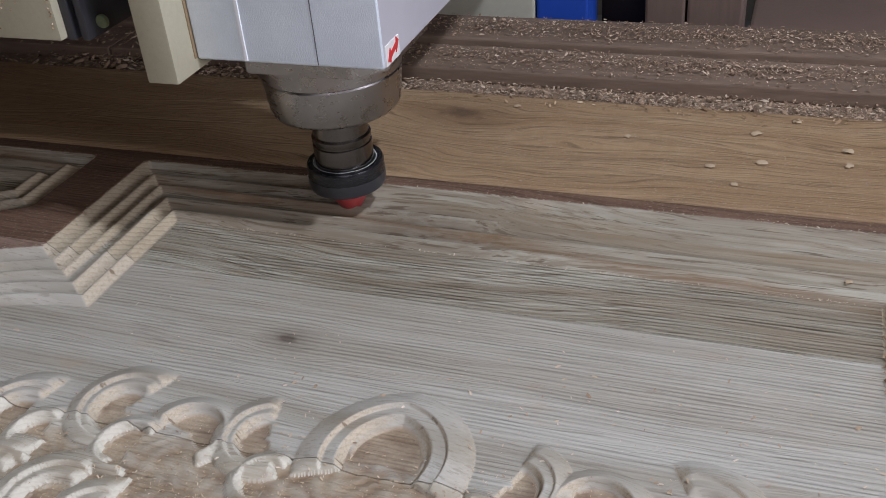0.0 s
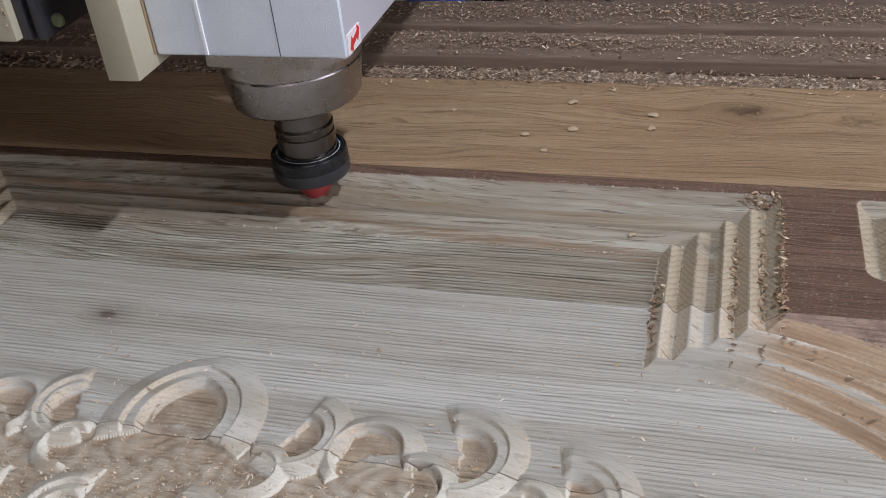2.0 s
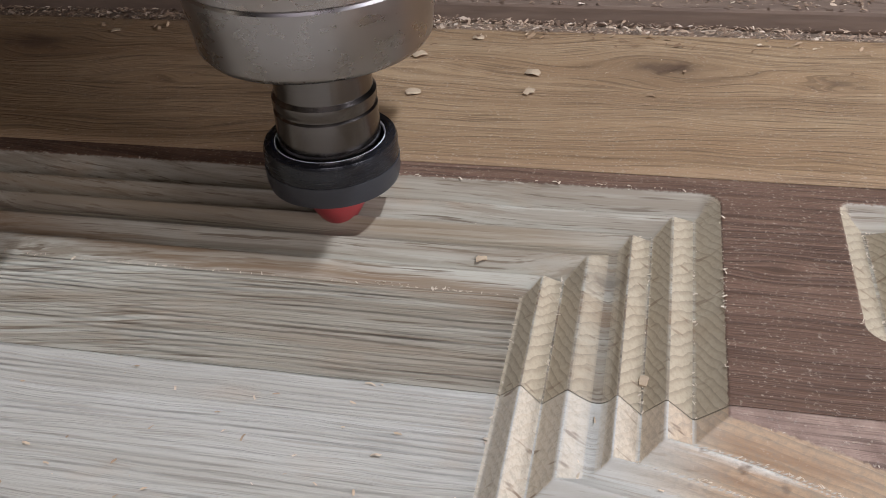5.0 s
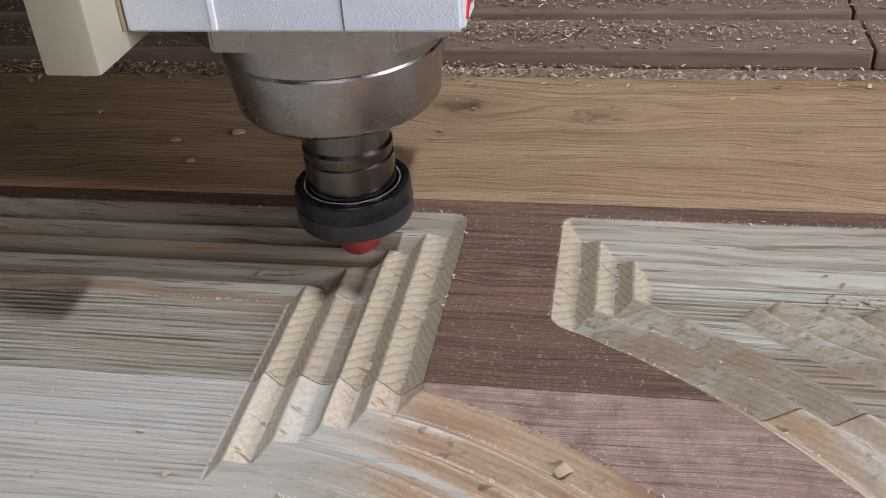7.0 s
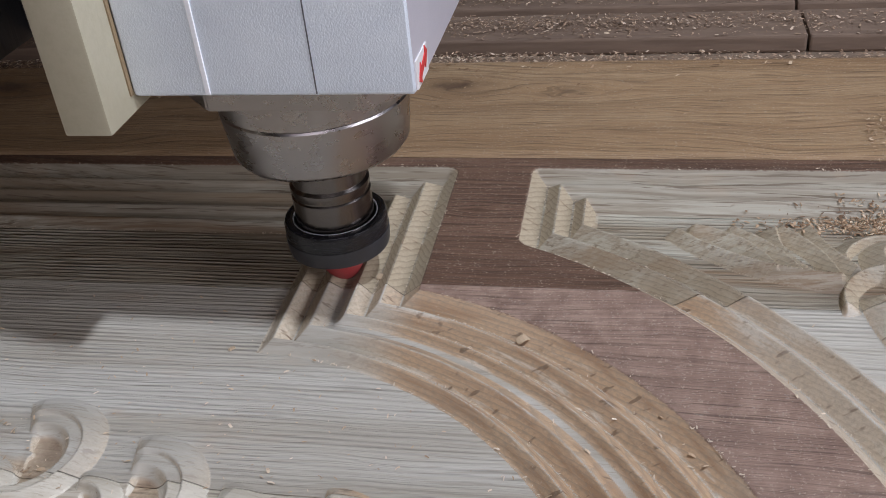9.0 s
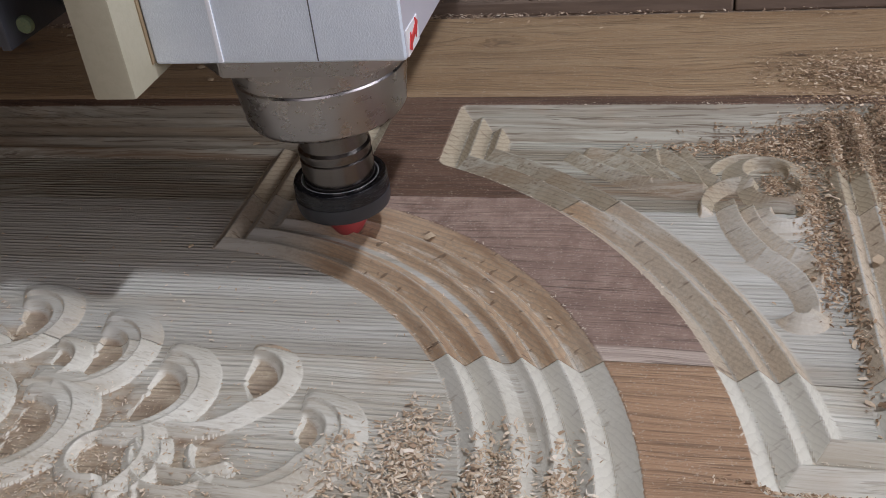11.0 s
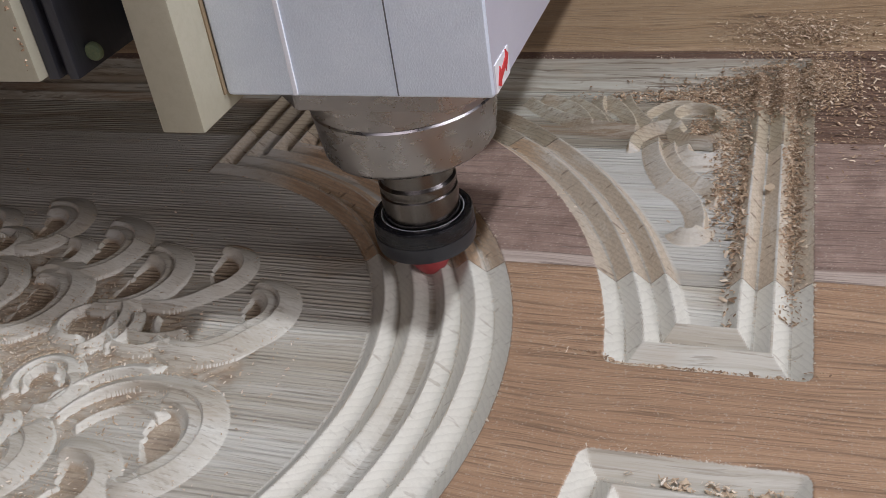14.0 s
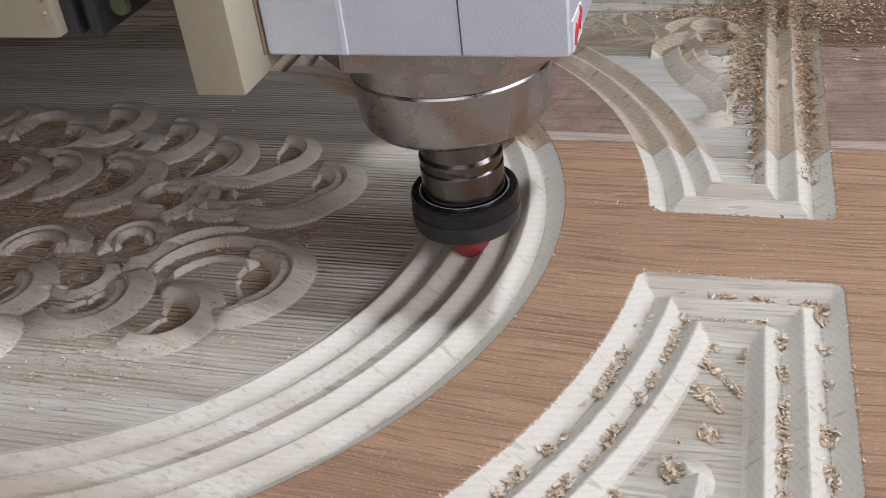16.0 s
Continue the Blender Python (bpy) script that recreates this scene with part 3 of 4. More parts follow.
def carve(x, y):
    """The door's face: the heights of mouldings, panels and leaves."""
    mx = MID_X + np.abs(x - MID_X)
    u, d = shares(x, y)
    z = np.where(u > 0, np.interp(u, MOULD_U, MOULD_Z), TOP)
    z = np.where(d > 0, np.interp(d, CORNER_D, CORNER_Z), z)
    floor_mid = u > 1.03
    # the ground between the leaves is cut a little deeper and left rough
    px, py = (mx - MID_X) / 0.285, np.abs(y - MID_Y) / 0.098
    spread = np.clip(1.12 - np.hypot(px, py) ** 1.4 + 0.10 * np.sin(px * 31) + 0.07 * np.sin(py * 9 + px * 14), 0, 0.18) / 0.18
    rough = np.sin(x * 410 + 2 * np.sin(y * 230)) * np.sin(y * 370 + 2 * np.sin(x * 190))
    z = np.where(floor_mid, z - spread * (0.0013 + 0.0005 * rough), z)
    leaves = lobe_heights(mx, y, np.where(floor_mid, z, 0.0), UPPER + LOWER, 0.0043, 0.0019)
    z = np.where(floor_mid, leaves, z)
    floor_corner = d > 0.0345
    sx, sy = mx, np.where(y > 0.1763, y, 0.3526 - y)
    raised = lobe_heights(sx, sy, np.zeros_like(z), SCROLLS, 0.0064, 0.0)
    z = np.where(floor_corner, z + raised, z)
    return z


def spaced(a, b, step):
    return np.linspace(a, b, max(2, int(round((b - a) / step)) + 1))


def build_door():
    door = tagged(new("carved_panel"), "large wooden panel carved with mouldings and leaves on the bed", "wood panel")
    step = 0.00056
    xs = np.concatenate([[-0.95, -0.80, -0.70], spaced(-0.56, -0.181, 0.0011), spaced(-0.18, 0.405, step), [0.46, 0.55, 0.70, 0.95]])
    for y0, y1, mat, text in ((0.3858, 0.5032, GREY, "grey-brown board with pale milled moulding"), (0.2632, 0.3855, PALE, "mauve-brown board, pale where milled"), (0.02, 0.2629, WARM, "orange-brown board with carved leaves")):
        ys = spaced(y0, y1, step)
        if y0 < 0.1:
            ys = np.concatenate([spaced(-0.20, -0.032, 0.004), spaced(-0.03, 0.019, 0.001), ys])
        gx, gy = np.meshgrid(xs, ys)
        grid_mesh("board", xs, ys, carve(gx, gy), mat, door, label=text)
    xs, ys = spaced(-0.95, 0.95, 0.02), np.concatenate([spaced(0.5036, 0.632, 0.01), [0.6335, 0.6345]])
    gx, gy = np.meshgrid(xs, ys)
    h = np.full(gx.shape, TOP)
    h[-1] -= 0.0012
    grid_mesh("board", xs, ys, h, RAIL, door, label="yellow-brown uncarved rail board")
    return door


# ---- the router's head ----
def build_head():
    """Square spindle motor with its plates; the origin lies on the axis at the height of the carving."""
    head = tagged(new("router_spindle"), "silver square router spindle with black collet nut and red bit", "machine")
    hb, z0, z1 = 0.0535, 0.1155, 0.345
    shift = 0.0035
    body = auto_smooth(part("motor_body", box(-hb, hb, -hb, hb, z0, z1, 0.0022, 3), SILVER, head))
    body.data.materials.append(SILVER_DIM)
    # the right face takes the dimmer copy of the silver
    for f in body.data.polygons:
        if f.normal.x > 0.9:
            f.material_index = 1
    part("body_seam", box(-0.0247, -0.0228, -hb - 0.0006, -hb + 0.002, z0 + 0.001, z1, 0.0003), SHINE, body, "bright edge strip")
    part("body_seam", box(0.0172, 0.0177, -hb - 0.0003, -hb + 0.002, z0 + 0.001, z1), SEAM, body, "dark seam")
    part("sticker", box(hb - 0.001, hb + 0.0005, -0.0512, -0.0330, 0.1165, 0.1272, 0.0002), WHITE, body, "white warning sticker")
    bm = bmesh.new()
    ring = [(-0.0495, 0.1190), (-0.0462, 0.1172), (-0.0456, 0.1194), (-0.0388, 0.1219), (-0.0384, 0.1196), (-0.0345, 0.1248), (-0.0376, 0.1276), (-0.0379, 0.1250), (-0.0450, 0.1224), (-0.0460, 0.1248)]
    lo, hi = ([bm.verts.new((hb + k, a, b)) for a, b in ring] for k in (0.0004, 0.0009))
    bm.faces.new(hi)
    for i in range(len(ring)):
        j = (i + 1) % len(ring)
        bm.faces.new((lo[i], lo[j], hi[j], hi[i]))
    part("arrow", bm, ARROW, body, "red arrow")
    # flange with clipped corners
    bm = bmesh.new()
    k, c = 0.0455, 0.0155
    pts = [(k, -k + c), (k, k - c), (k - c, k), (-k + c, k), (-k, k - c), (-k, -k + c), (-k + c, -k), (k - c, -k)]
    lo, hi = ([bm.verts.new((a, b, z)) for a, b in pts] for z in (0.1055, 0.1152))
    bm.faces.new(lo[::-1]), bm.faces.new(hi)
    for i in range(8):
        bm.faces.new((lo[i], lo[(i + 1) % 8], hi[(i + 1) % 8], hi[i]))
    bmesh.ops.bevel(bm, geom=bm.edges[:], offset=0.0008, segments=2, affect="EDGES")
    auto_smooth(part("flange", bm, STEEL, head, "steel flange plate"))
    for ob in head.children_recursive:
        if ob.parent == head:
            ob.location.x = shift
    auto_smooth(part("upper_nose", turned([(0.030, 0.0935), (0.0398, 0.0935), (0.0405, 0.0942), (0.0408, 0.1056), (0.03, 0.1056)]), STEEL, head))
    auto_smooth(part("lower_nose", turned([(0.016, 0.0695), (0.0345, 0.0695), (0.0362, 0.0702), (0.0378, 0.0725), (0.0402, 0.0925), (0.0397, 0.0934), (0.03, 0.0934)]), STEEL, head))
    auto_smooth(part("shaft", turned([(0.0150, 0.0300), (0.0176, 0.0310), (0.0176, 0.0462), (0.0170, 0.0470), (0.0170, 0.0478), (0.0176, 0.0488), (0.0176, 0.0515), (0.0165, 0.0530), (0.0165, 0.0700), (0.01, 0.0700)]), DARKSTEEL, head))
    nut = auto_smooth(part("collet_nut", turned([(0.008, 0.0168), (0.0200, 0.0168), (0.0224, 0.0185), (0.0230, 0.0215), (0.0232, 0.0262), (0.0232, 0.0325), (0.0226, 0.0340), (0.0205, 0.0345), (0.0190, 0.0340), (0.0183, 0.0318), (0.0170, 0.0318)], 96), BLACK, head, "black collet nut"))
    auto_smooth(part("nut_face", turned([(0.0215, 0.0180), (0.02275, 0.0186), (0.02335, 0.0215), (0.02345, 0.0262), (0.0225, 0.0264)], 96), GREYNUT, nut, "grey lower face"))
    # the glint on the glossy top edge, put in as a bright ring
    auto_smooth(part("nut_rim_highlight", turned([(0.0186, 0.0336), (0.0188, 0.0341), (0.0192, 0.0342), (0.0192, 0.0336)], 96), SHINE, nut, "bright ring for the highlight on the rim"))
    auto_smooth(part("bit", turned([(0.0006, -0.0018), (0.0040, -0.0008), (0.0072, 0.0030), (0.0100, 0.0080), (0.0110, 0.0125), (0.0106, 0.0172), (0.004, 0.0172)], 40), RED, head, "red spinning bit"))
    # mounting plates and slide to the motor's side
    plate = auto_smooth(part("side_plate", box(-0.0725, -0.0540, -0.0735, 0.085, 0.1095, 0.345, 0.0012, 2), CREAM, head, "cream painted side plate"))
    part("glue_edge", box(-0.0541, -0.0533, -0.0550, -0.0530, 0.1165, 0.345, 0.0002), GLUE, plate, "brown sealant line")
    far = auto_smooth(part("slide_plate", box(-0.176, -0.1180, -0.0760, 0.120, 0.1310, 0.345, 0.0012, 2), CREAM, head, "cream slide plate dusted with chips"))
    for i, (a, b, y) in enumerate(((-0.1180, -0.1128, -0.071), (-0.1126, -0.1085, -0.067), (-0.1083, -0.1040, -0.071))):
        auto_smooth(part("guide_rail", box(a, b, y, 0.110, 0.1300, 0.345, 0.0008), RAILSTEEL, far, "dark steel guide rail"))
    auto_smooth(part("end_plate", box(-0.1038, -0.0960, -0.030, 0.10, 0.1330, 0.345, 0.0008), RUBBER, far, "black end plate"))
    bm = turned([(0.0015, -0.0452), (0.0032, -0.0452), (0.0037, -0.0460), (0.0037, -0.0474), (0.0028, -0.0482), (0.0010, -0.0478)], 24)
    bmesh.ops.rotate(bm, cent=(0, 0, 0), matrix=Matrix.Rotation(radians(90), 3, "X"), verts=bm.verts[:])
    bmesh.ops.translate(bm, vec=(-0.1010, -0.1080, 0.1375), verts=bm.verts[:])
    auto_smooth(part("bolt", bm, BRASS, far, "greasy green-gold bolt head"))
    rng, bm = random.Random(31), bmesh.new()
    for i in range(420):
        x, z = (rng.gauss(-0.160, 0.006), rng.gauss(0.168, 0.016)) if i < 300 else (rng.gauss(-0.1205, 0.0009), rng.uniform(0.132, 0.25))
        if not (-0.1755 < x < -0.1185 and z > 0.1325):
            continue
        r = rng.uniform(0.0004, 0.0011)
        a = rng.uniform(0, 6.28)
        tip = bm.verts.new((x, -0.0762 - rng.uniform(0.3, 0.9) * r, z))
        rim = [bm.verts.new((x + r * math.cos(a + k * 2.1), -0.0759, z + r * math.sin(a + k * 2.1) * 0.8)) for k in range(3)]
        for k in range(3):
            bm.faces.new((rim[k], rim[(k + 1) % 3], tip))
    part("stuck_dust", bm, CHIP, far, "tan wood dust stuck to the plate")
    # unseen bodies, sized to shade the panel left of and behind the spindle
    part("carriage", box(-0.62, -0.0728, -0.050, 0.46, 0.3460, 0.62, 0.006), CREAM, head, "unseen cream carriage body sized to shade the panel")
    part("carriage", box(-0.0728, 0.0535, -0.050, 0.30, 0.3460, 0.62, 0.006), CREAM, head)
    part("shade_block", box(-0.0722, 0.0500, 0.0875, 0.46, 0.150, 0.3455, 0.004), CREAM, head)
    part("shade_skirt", box(-0.62, -0.180, 0.020, 0.46, 0.165, 0.3455, 0.004), CREAM, head)
    for ob in head.children:
        if ob.name.split(".")[0] in ("side_plate", "slide_plate", "carriage", "shade_block", "shade_skirt"):
            ob.location.x = shift
    return head


# ---- loose chips ----
def chips(name, spots, mat, seed, label, lift, below=1.0, places=None):
    """Curled shavings strewn over spots of (x, y, spread x, spread y, count, size, depth)."""
    rng = np.random.default_rng(seed)
    verts, faces = [], []
    for cx, cy, sx, sy, count, size, depth in spots:
        a, b = np.clip(rng.normal(0, 0.5, (2, count)), -1.2, 1.2)
        xs, ys = cx + a * sx, cy + b * sy
        if places is not None:
            xs, ys = places.T
        ground = lift(xs, ys)
        heap = ground + rng.uniform(0, 1, count) * depth * np.exp(-1.2 * (a * a + b * b)) + 0.0004
        for x, y, low, z in zip(xs, ys, ground, heap):
            if low > below:
                continue
            s = size * min(1.7, rng.lognormal(-0.25, 0.4))
            turn = Euler((rng.normal(0, 0.28), rng.normal(0, 0.28), rng.uniform(0, 6.3))).to_matrix()
            w, curl = s * rng.uniform(0.15, 0.5), s * rng.uniform(0.05, 0.35)
            base = len(verts)
            skew = rng.uniform(-0.3, 0.3) * s
            for f in (-0.5, 0.0, 0.5):
                for g in (-0.5, 0.5):
                    p = turn @ Vector((f * s + g * skew, g * w * (1 - 0.35 * abs(f)), curl * (1 - 4 * f * f) * 0.5))
                    verts.append((x + p.x, y + p.y, z + max(0.0, p.z + 0.06 * s)))
            faces += [(base, base + 2, base + 3, base + 1), (base + 2, base + 4, base + 5, base + 3)]
    me = bpy.data.meshes.new(name)
    me.from_pydata(verts, [], faces)
    me.materials.append(mat)
    ob = new(name, me)
    return tagged(ob, label, "wood chips", kind="stuff")


def face_height(x, y):
    return np.where(y > 0.6345, -0.030, np.where(y > 0.5034, TOP, carve(x, y)))


# ---- the place ----
def build_place():
    bed = tagged(new("router_bed"), "long dusty router bed strewn with chips", "machine bed")
    part("bed_top", box(-1.6, 1.6, -0.55, 0.885, -0.075, -0.035, 0.003), BED, bed)
    part("leg", box(-1.5, -1.4, -0.5, -0.4, -0.80, -0.0752), RAILSTEEL, bed)
    part("leg", box(1.4, 1.5, -0.5, -0.4, -0.80, -0.0752), RAILSTEEL, bed)
    part("leg", box(-1.5, -1.4, 0.7, 0.8, -0.80, -0.0752), RAILSTEEL, bed)
    part("leg", box(1.4, 1.5, 0.7, 0.8, -0.80, -0.0752), RAILSTEEL, bed)
    for y0, y1, z1, text in ((0.738, 0.790, -0.0215, "long brown clamping batten lying on the bed"), (0.812, 0.872, -0.024, "low brown batten dusted with chips")):
        batten = tagged(new("clamp_batten"), text, "batten")
        for x0 in (-1.5, -0.62, 0.33, 0.92):
            x1 = {-1.5: -0.6215, -0.62: 0.3285, 0.33: 0.9185, 0.92: 1.5}[x0]
            part("strip", box(x0, x1, y0, y1, -0.0348, z1, 0.002), BATTEN, batten)
    for x0, x1, y, mat, label in ((-0.62, -0.267, 1.00, BEIGE, "cream painted board standing behind the bed"), (-0.2655, -0.2085, 1.00, BLUE, "bright blue sheet standing behind the bed"), (-0.2080, -0.1495, 1.07, GAP_SHADE, "dark sheet standing for the shade in a gap"), (-0.149, -0.108, 1.00, BROWN, "dark brown wooden board standing on the floor"), (-0.106, -0.050, 1.00, BROWN, "dark brown wooden board standing on the floor")):
        tagged(part("standing_board", box(x0, x1, y, y + 0.05, -0.80, 0.75, 0.003), mat), label, "board")
    for i in range(10):
        z = -0.80 + i * 0.072
        tagged(part("stacked_board", box(-0.045, 1.6, 1.00 + 0.01 * (i % 3), 1.65, z, z + 0.066, 0.004), BROWN), "brown wooden board lying in a stack", "board", "stack of boards")
    for name, b, mat in (("floor", box(-3, 3, -3, 3, -0.86, -0.80), CONCRETE), ("wall_north", box(-3, 3, 3.0, 3.1, -0.80, CEILING), PLASTER), ("wall_west", box(-3.1, -3, -3, 3.1, -0.80, CEILING), TIMBER), ("wall_south", box(-3.1, -0.50, -1.05, -0.95, -0.80, CEILING), PLASTER), ("wall_south_2", box(1.55, 1.76, -1.05, -0.95, -0.80, CEILING), PLASTER), ("wall_south_3", box(-0.50, 1.55, -1.05, -0.95, 1.25, CEILING), PLASTER)):
        tagged(part(name, b, mat), {"floor": "grey concrete workshop floor"}.get(name, "unseen dark workshop wall"), kind="structure")
    tagged(part("ceiling", box(-3.1, 3.1, -3, 3.1, CEILING, CEILING + 0.08), PLASTER), "unseen dark workshop ceiling", kind="structure")
    lamp = tagged(new("ceiling_lamp"), "small white ceiling lamp over the router", "lamp")
    part("housing", box(LAMP_X - 0.09, LAMP_X + 0.09, LAMP_Y - 0.055, LAMP_Y + 0.055, CEILING - 0.05, CEILING - 0.0005, 0.006), WHITE, lamp)
    part("diffuser", box(LAMP_X - 0.075, LAMP_X + 0.075, LAMP_Y - 0.042, LAMP_Y + 0.042, CEILING - 0.062, CEILING - 0.0502, 0.004), DIFFUSER, lamp, "glowing white diffuser")
    # unseen east wall, left open where the added side fill stands
    for y0, y1, z0, z1 in ((-3.0, -0.62, -0.80, CEILING), (0.42, 3.1, -0.80, CEILING), (-0.62, 0.42, -0.80, 0.40), (-0.62, 0.42, 1.08, CEILING)):
        tagged(part("wall_east", box(1.76, 1.86, y0, y1, z0, z1), PLASTER), "unseen dark workshop wall round the opening for the added side fill", kind="structure")


build_place()
DOOR = build_door()
HEAD = build_head()
chips("wood_shavings", [(0.380, 0.458, 0.032, 0.034, 14000, 0.0018, 0.005), (0.355, 0.455, 0.04, 0.016, 2600, 0.0022, 0.002), (0.335, 0.412, 0.007, 0.012, 500, 0.0020, 0.001), (0.352, 0.335, 0.006, 0.03, 450, 0.0020, 0.001), (0.385, 0.36, 0.005, 0.10, 2600, 0.0019, 0.0014), (0.360, 0.34, 0.004, 0.09, 600, 0.0025, 0.0008), (0.351, 0.385, 0.009, 0.045, 1500, 0.0018, 0.001), (0.418, 0.44, 0.03, 0.09, 900, 0.0023, 0.001),
      (0.345, 0.2035, 0.05, 0.003, 260, 0.0018, 0.0005), (0.318, 0.450, 0.05, 0.010, 1100, 0.0020, 0.001), (0.385, 0.530, 0.045, 0.03, 2400, 0.0022, 0.004)], CHIP, 3, "brown curled shavings heaped on the carved corner panel", face_height)
chips("sawdust_flakes", [(0.04, 0.175, 0.12, 0.055, 8000, 0.0013, 0.0004), (-0.14, 0.21, 0.17, 0.055, 8000, 0.0013, 0.0004), (0.09, 0.085, 0.08, 0.045, 3000, 0.0013, 0.0003), (0.0, 0.30, 0.4, 0.07, 650, 0.0018, 0.0003)], PALECHIP, 4, "fine pale flakes lying in the carved leaves", face_height, 0.002)


def groove_places():
    """Where shavings gather in clumps: the grooves and the floor of the lower corner panel."""
    rng = np.random.default_rng(21)
    x, y = rng.uniform(0.16, 0.394, 90000), rng.uniform(-0.05, 0.152, 90000)
    d = shares(x, y)[1]
    clump = np.sin(x * 210 + 2 * np.sin(y * 130)) * np.sin(y * 170 + 1.5 * np.sin(x * 160)) + 0.35 * np.sin(x * 470 + y * 390)
    groove = ((np.abs(d - 0.0086) < 0.0026) | (np.abs(d - 0.0231) < 0.0022)) & (clump > 0.10)
    ground = (d > 0.036) & (clump > 0.50)
    pick = (groove | ground) & (rng.uniform(0, 1, x.size) < 0.75)
    return np.stack([x[pick], y[pick]], 1)


GROOVES = groove_places()
chips("sawdust_flakes", [(0, 0, 0, 0, len(GROOVES), 0.0021, 0.0012)], PALECHIP, 6, "pale flakes lying in the lower corner panel", face_height, 0.004, places=GROOVES)
chips("wood_shavings", [(0.1, 0.59, 0.35, 0.04, 90, 0.0022, 0.0005), (0.02, 0.625, 0.6, 0.008, 200, 0.0032, 0.001)], CHIP, 8, "a few pale shavings scattered on the rail", face_height)


def loose_chip(x, y, size, turn, tall):
    """One torn, curled chip with a thickness, resting on the panel."""
    rng = random.Random(int(x * 7919 + y * 104729))
    size, tall = size * 0.75, tall * 0.6
    bm = bmesh.new()
    rows = []
    for i in range(5):
        f = i / 4 - 0.5
        w = size * (0.34 - 0.5 * f * f) * rng.uniform(0.75, 1.2)
        z = tall * size * (1 - 4 * f * f) + 0.0004
        rows.append([bm.verts.new((f * size, g * w * rng.uniform(0.6, 1.2) + rng.uniform(-0.08, 0.08) * size, z + d)) for g, d in ((-1, 0), (1, 0.06 * size), (1, 0.06 * size + 0.0005), (-1, 0.0005))])
    for a, b in zip(rows, rows[1:]):
        for k in range(4):
            bm.faces.new((a[k], a[(k + 1) % 4], b[(k + 1) % 4], b[k]))
    bm.faces.new(rows[0][::-1]), bm.faces.new(rows[-1])
    ob = part("wood_chip", bm, TORN)
    ob.matrix_world = pose(x, y, float(face_height(np.array([x]), np.array([y]))[0]), 0, 0, turn)
    return tagged(ob, "pale curled wood chip lying loose on the panel", "wood chip", "loose chips on the panel")


for spot in ((-0.039, 0.551, 0.0075, 10, 0.16), (-0.009, 0.561, 0.0085, 25, 0.14), (0.041, 0.566, 0.0080, 60, 0.24), (0.040, 0.585, 0.0090, -15, 0.16), (-0.015, 0.600, 0.0090, 40, 0.22),
             (0.009, 0.622, 0.0070, 0, 0.18), (-0.095, 0.583, 0.0060, 70, 0.14), (-0.179, 0.616, 0.0060, 20, 0.18), (-0.023, 0.531, 0.0055, 5, 0.10), (0.041, 0.447, 0.0050, 15, 0.10),
             (0.045, 0.340, 0.0040, 50, 0.12), (0.168, 0.355, 0.0085, 35, 0.25), (0.374, 0.345, 0.0085, 65, 0.22), (0.0965, 0.398, 0.0055, 80, 0.30)):
    loose_chip(*spot)
FUZZ_U = (0.0, 0.141, 0.376, 0.824, 1.02)


def burrs():
    """Torn fibres that cling to the edges and grooves of the mouldings."""
    rng = np.random.default_rng(12)
    x, y = rng.uniform(-0.46, 0.40, 420000), rng.uniform(-0.02, 0.50, 420000)
    u, d = shares(x, y)
    thick = rng.uniform(0, 1, x.size) < 0.18 + 0.5 * (np.sin(x * 61 + 3) * np.sin(y * 83) > 0.35)
    near = np.zeros(x.size, bool)
    for level in FUZZ_U:
        near |= (np.abs(u - level) < 0.012)
    for level in (0.0, 0.0086, 0.0231):
        near |= (np.abs(d - level) < 0.0007)
    pick = near & thick
    return np.stack([x[pick], y[pick]], 1)


BURRS = burrs()
chips("torn_fibres", [(0, 0, 0, 0, len(BURRS), 0.0011, 0.0)], FIBRE, 13, "short pale torn fibres clinging to the mouldings", face_height, places=BURRS)
BLOWN = chips("loose_shavings", [(0.190, 0.205, 0.014, 0.030, 1300, 0.0022, 0.003), (0.225, 0.195, 0.012, 0.028, 1000, 0.0022, 0.003), (0.250, 0.190, 0.010, 0.03, 600, 0.0022, 0.002), (0.165, 0.200, 0.012, 0.02, 350, 0.0020, 0.001)], PALECHIP, 9, "loose heap of pale shavings swept along the ring", face_height)

CLINGING = chips("loose_shavings", [(0.1185, 0.42, 0.0025, 0.062, 230, 0.0026, 0.001), (0.1095, 0.42, 0.0020, 0.062, 190, 0.0026, 0.001), (0.0955, 0.41, 0.0022, 0.058, 140, 0.0024, 0.001), (0.0585, 0.385, 0.0030, 0.042, 130, 0.0022, 0.001), (0.108, 0.489, 0.010, 0.005, 120, 0.0026, 0.002)], CHIP, 17, "loose curled shavings clinging to the upright moulding", face_height)


def bed_height(x, y):
    return -0.034 + 0.0125 * ((y > 0.738) & (y < 0.79)) + 0.010 * ((y > 0.812) & (y < 0.872))


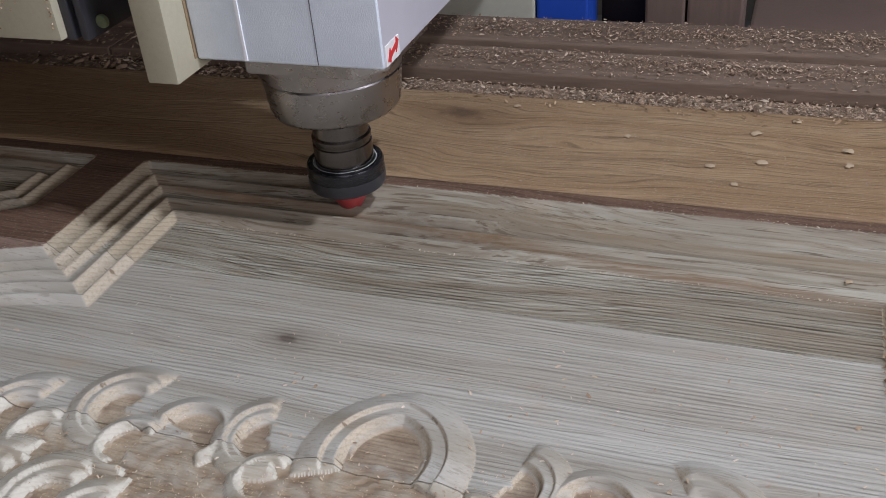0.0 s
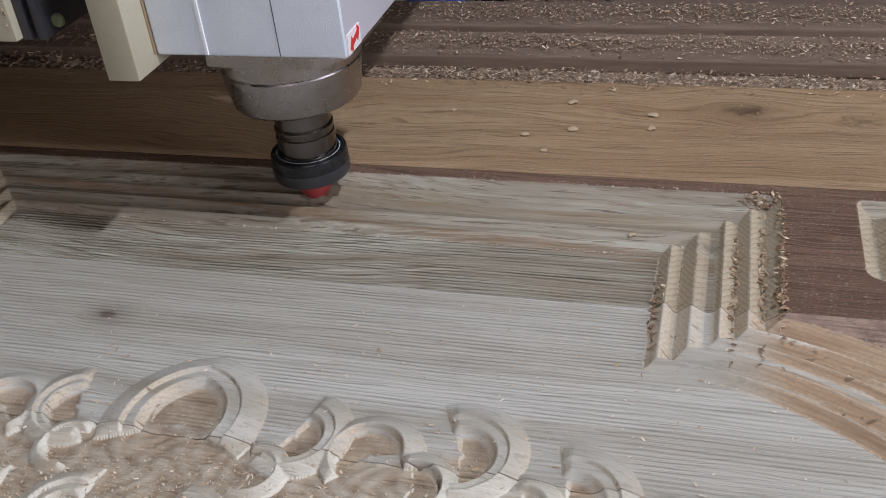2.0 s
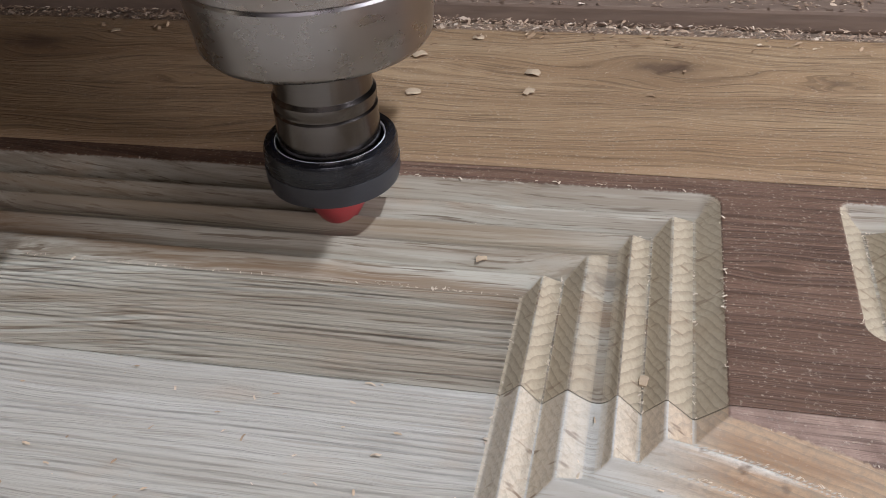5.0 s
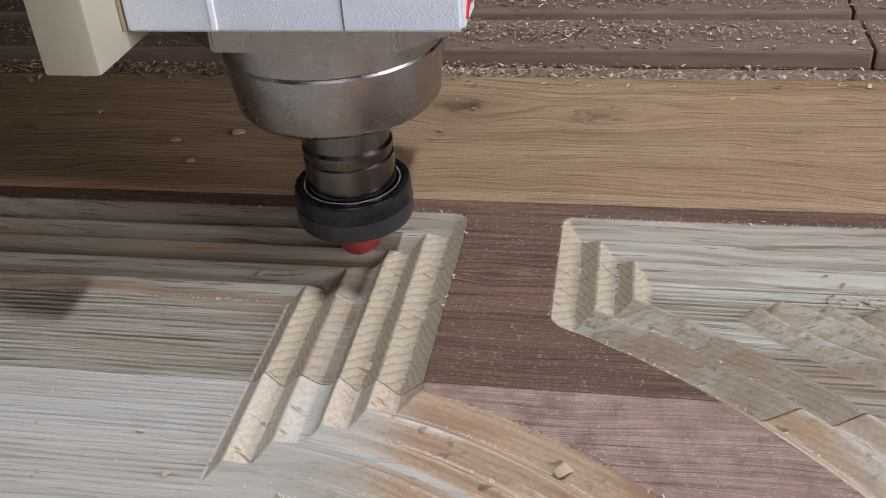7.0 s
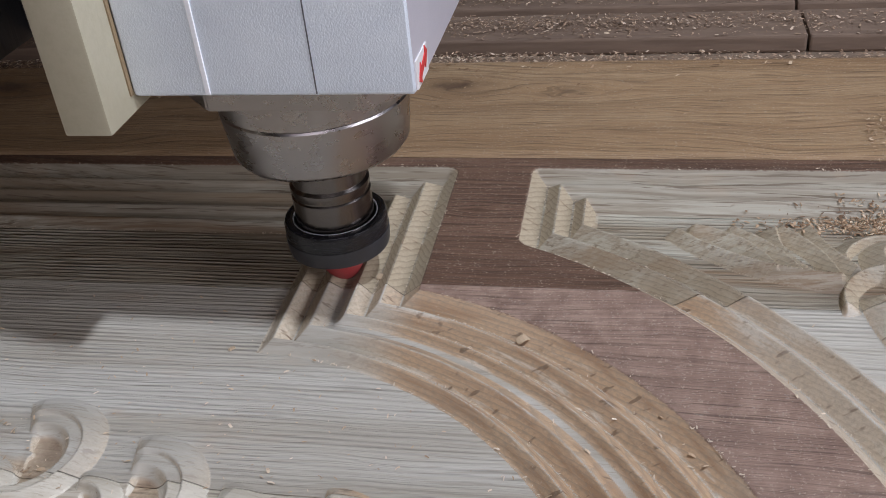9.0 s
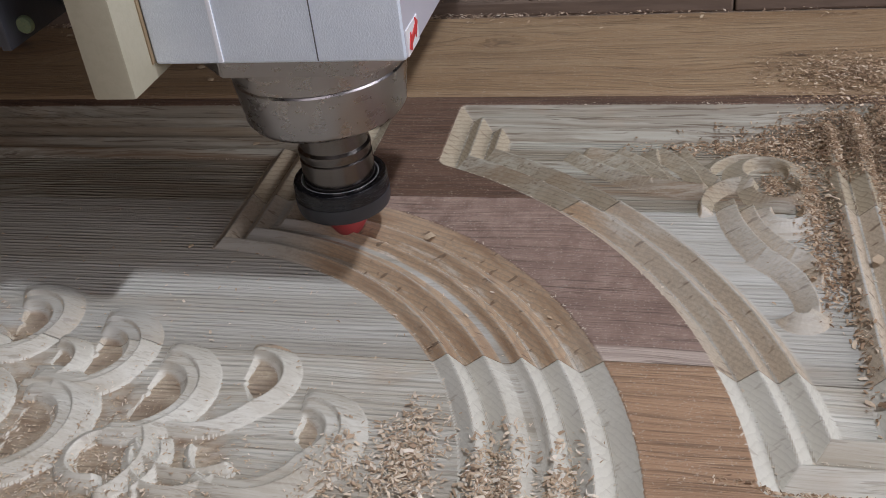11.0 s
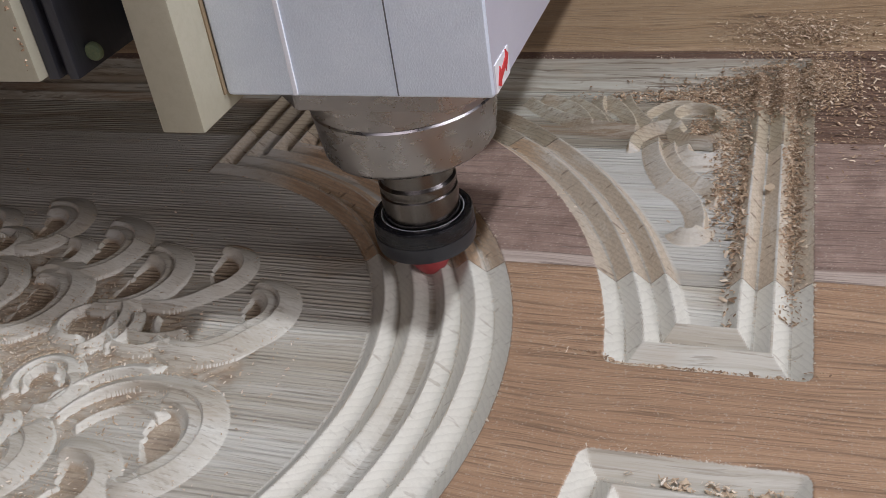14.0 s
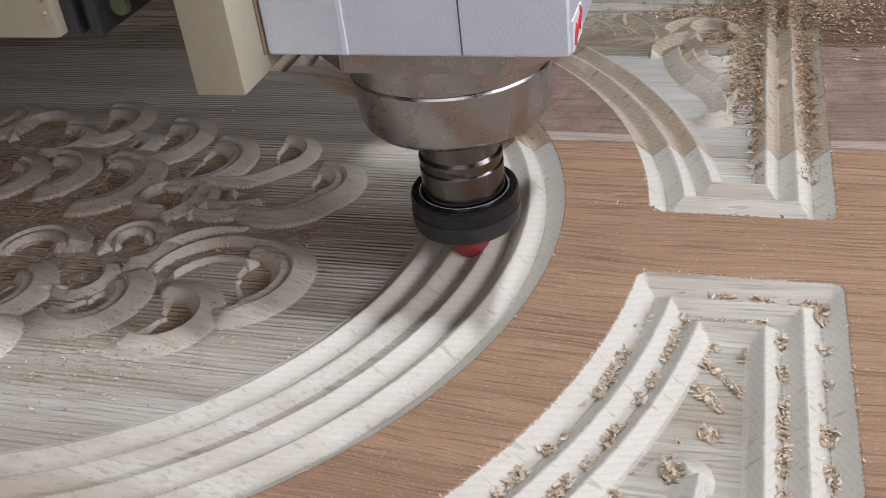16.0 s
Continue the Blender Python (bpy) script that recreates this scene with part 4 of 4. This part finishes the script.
chips("old_shavings", [(-0.1, 0.685, 0.75, 0.045, 30000, 0.0027, 0.020), (-0.1, 0.685, 0.75, 0.04, 1500, 0.0062, 0.020), (-0.1, 0.765, 0.75, 0.022, 9000, 0.0026, 0.004), (-0.1, 0.840, 0.75, 0.03, 10000, 0.0027, 0.004), (-0.55, 0.70, 0.2, 0.06, 2500, 0.006, 0.014)], OLDCHIP, 5, "brown old shavings covering the router bed", bed_height)

TOOL = [(0.0, -0.2450, 0.4695), (0.5, -0.2235, 0.4695), (1.0, -0.2000, 0.4695), (1.5, -0.1773, 0.4695), (2.0, -0.1540, 0.4695), (2.5, -0.1317, 0.4695), (3.0, -0.1085, 0.4690), (3.5, -0.0850, 0.4687), (4.5, -0.0380, 0.4683), (5.5, 0.0091, 0.4680), (6.0, 0.0328, 0.4681), (6.5, 0.0550, 0.4686), (7.0, 0.0766, 0.4690), (7.4, 0.0815, 0.4655), (8.0, 0.0812, 0.4445), (8.5, 0.0806, 0.4215), (9.0, 0.0800, 0.3980), (9.7, 0.0815, 0.3700), (10.5, 0.1050, 0.3630), (11.5, 0.1454, 0.3480), (12.0, 0.1645, 0.3340), (12.5, 0.1830, 0.3181), (13.0, 0.1985, 0.3005), (13.5, 0.2129, 0.2809), (14.0, 0.2240, 0.2595), (14.5, 0.2329, 0.2370), (15.0, 0.2384, 0.2132), (15.5, 0.2404, 0.1890), (16.0, 0.2404, 0.1657)]


def motions():
    walk(BLOWN, [(0.0, pose(0, 0, 0)), (11.6, pose(0, 0, 0)), (11.85, pose(-0.02, -0.06, 0.012)), (12.1, pose(-0.04, -0.20, 0.010)), (12.5, pose(-0.08, -0.37, 0.003)), (16.0, pose(-0.08, -0.37, 0.003))])
    walk(CLINGING, [(0.0, pose(0, 0, 0)), (3.5, pose(0, 0, 0)), (3.9, pose(0.01, -0.12, 0.018)), (4.6, pose(0.0, -0.60, 0.010)), (16.0, pose(0.0, -0.60, 0.010))])
    walk(HEAD, [(t, pose(x, y, 0)) for t, x, y in TOOL])


motions()
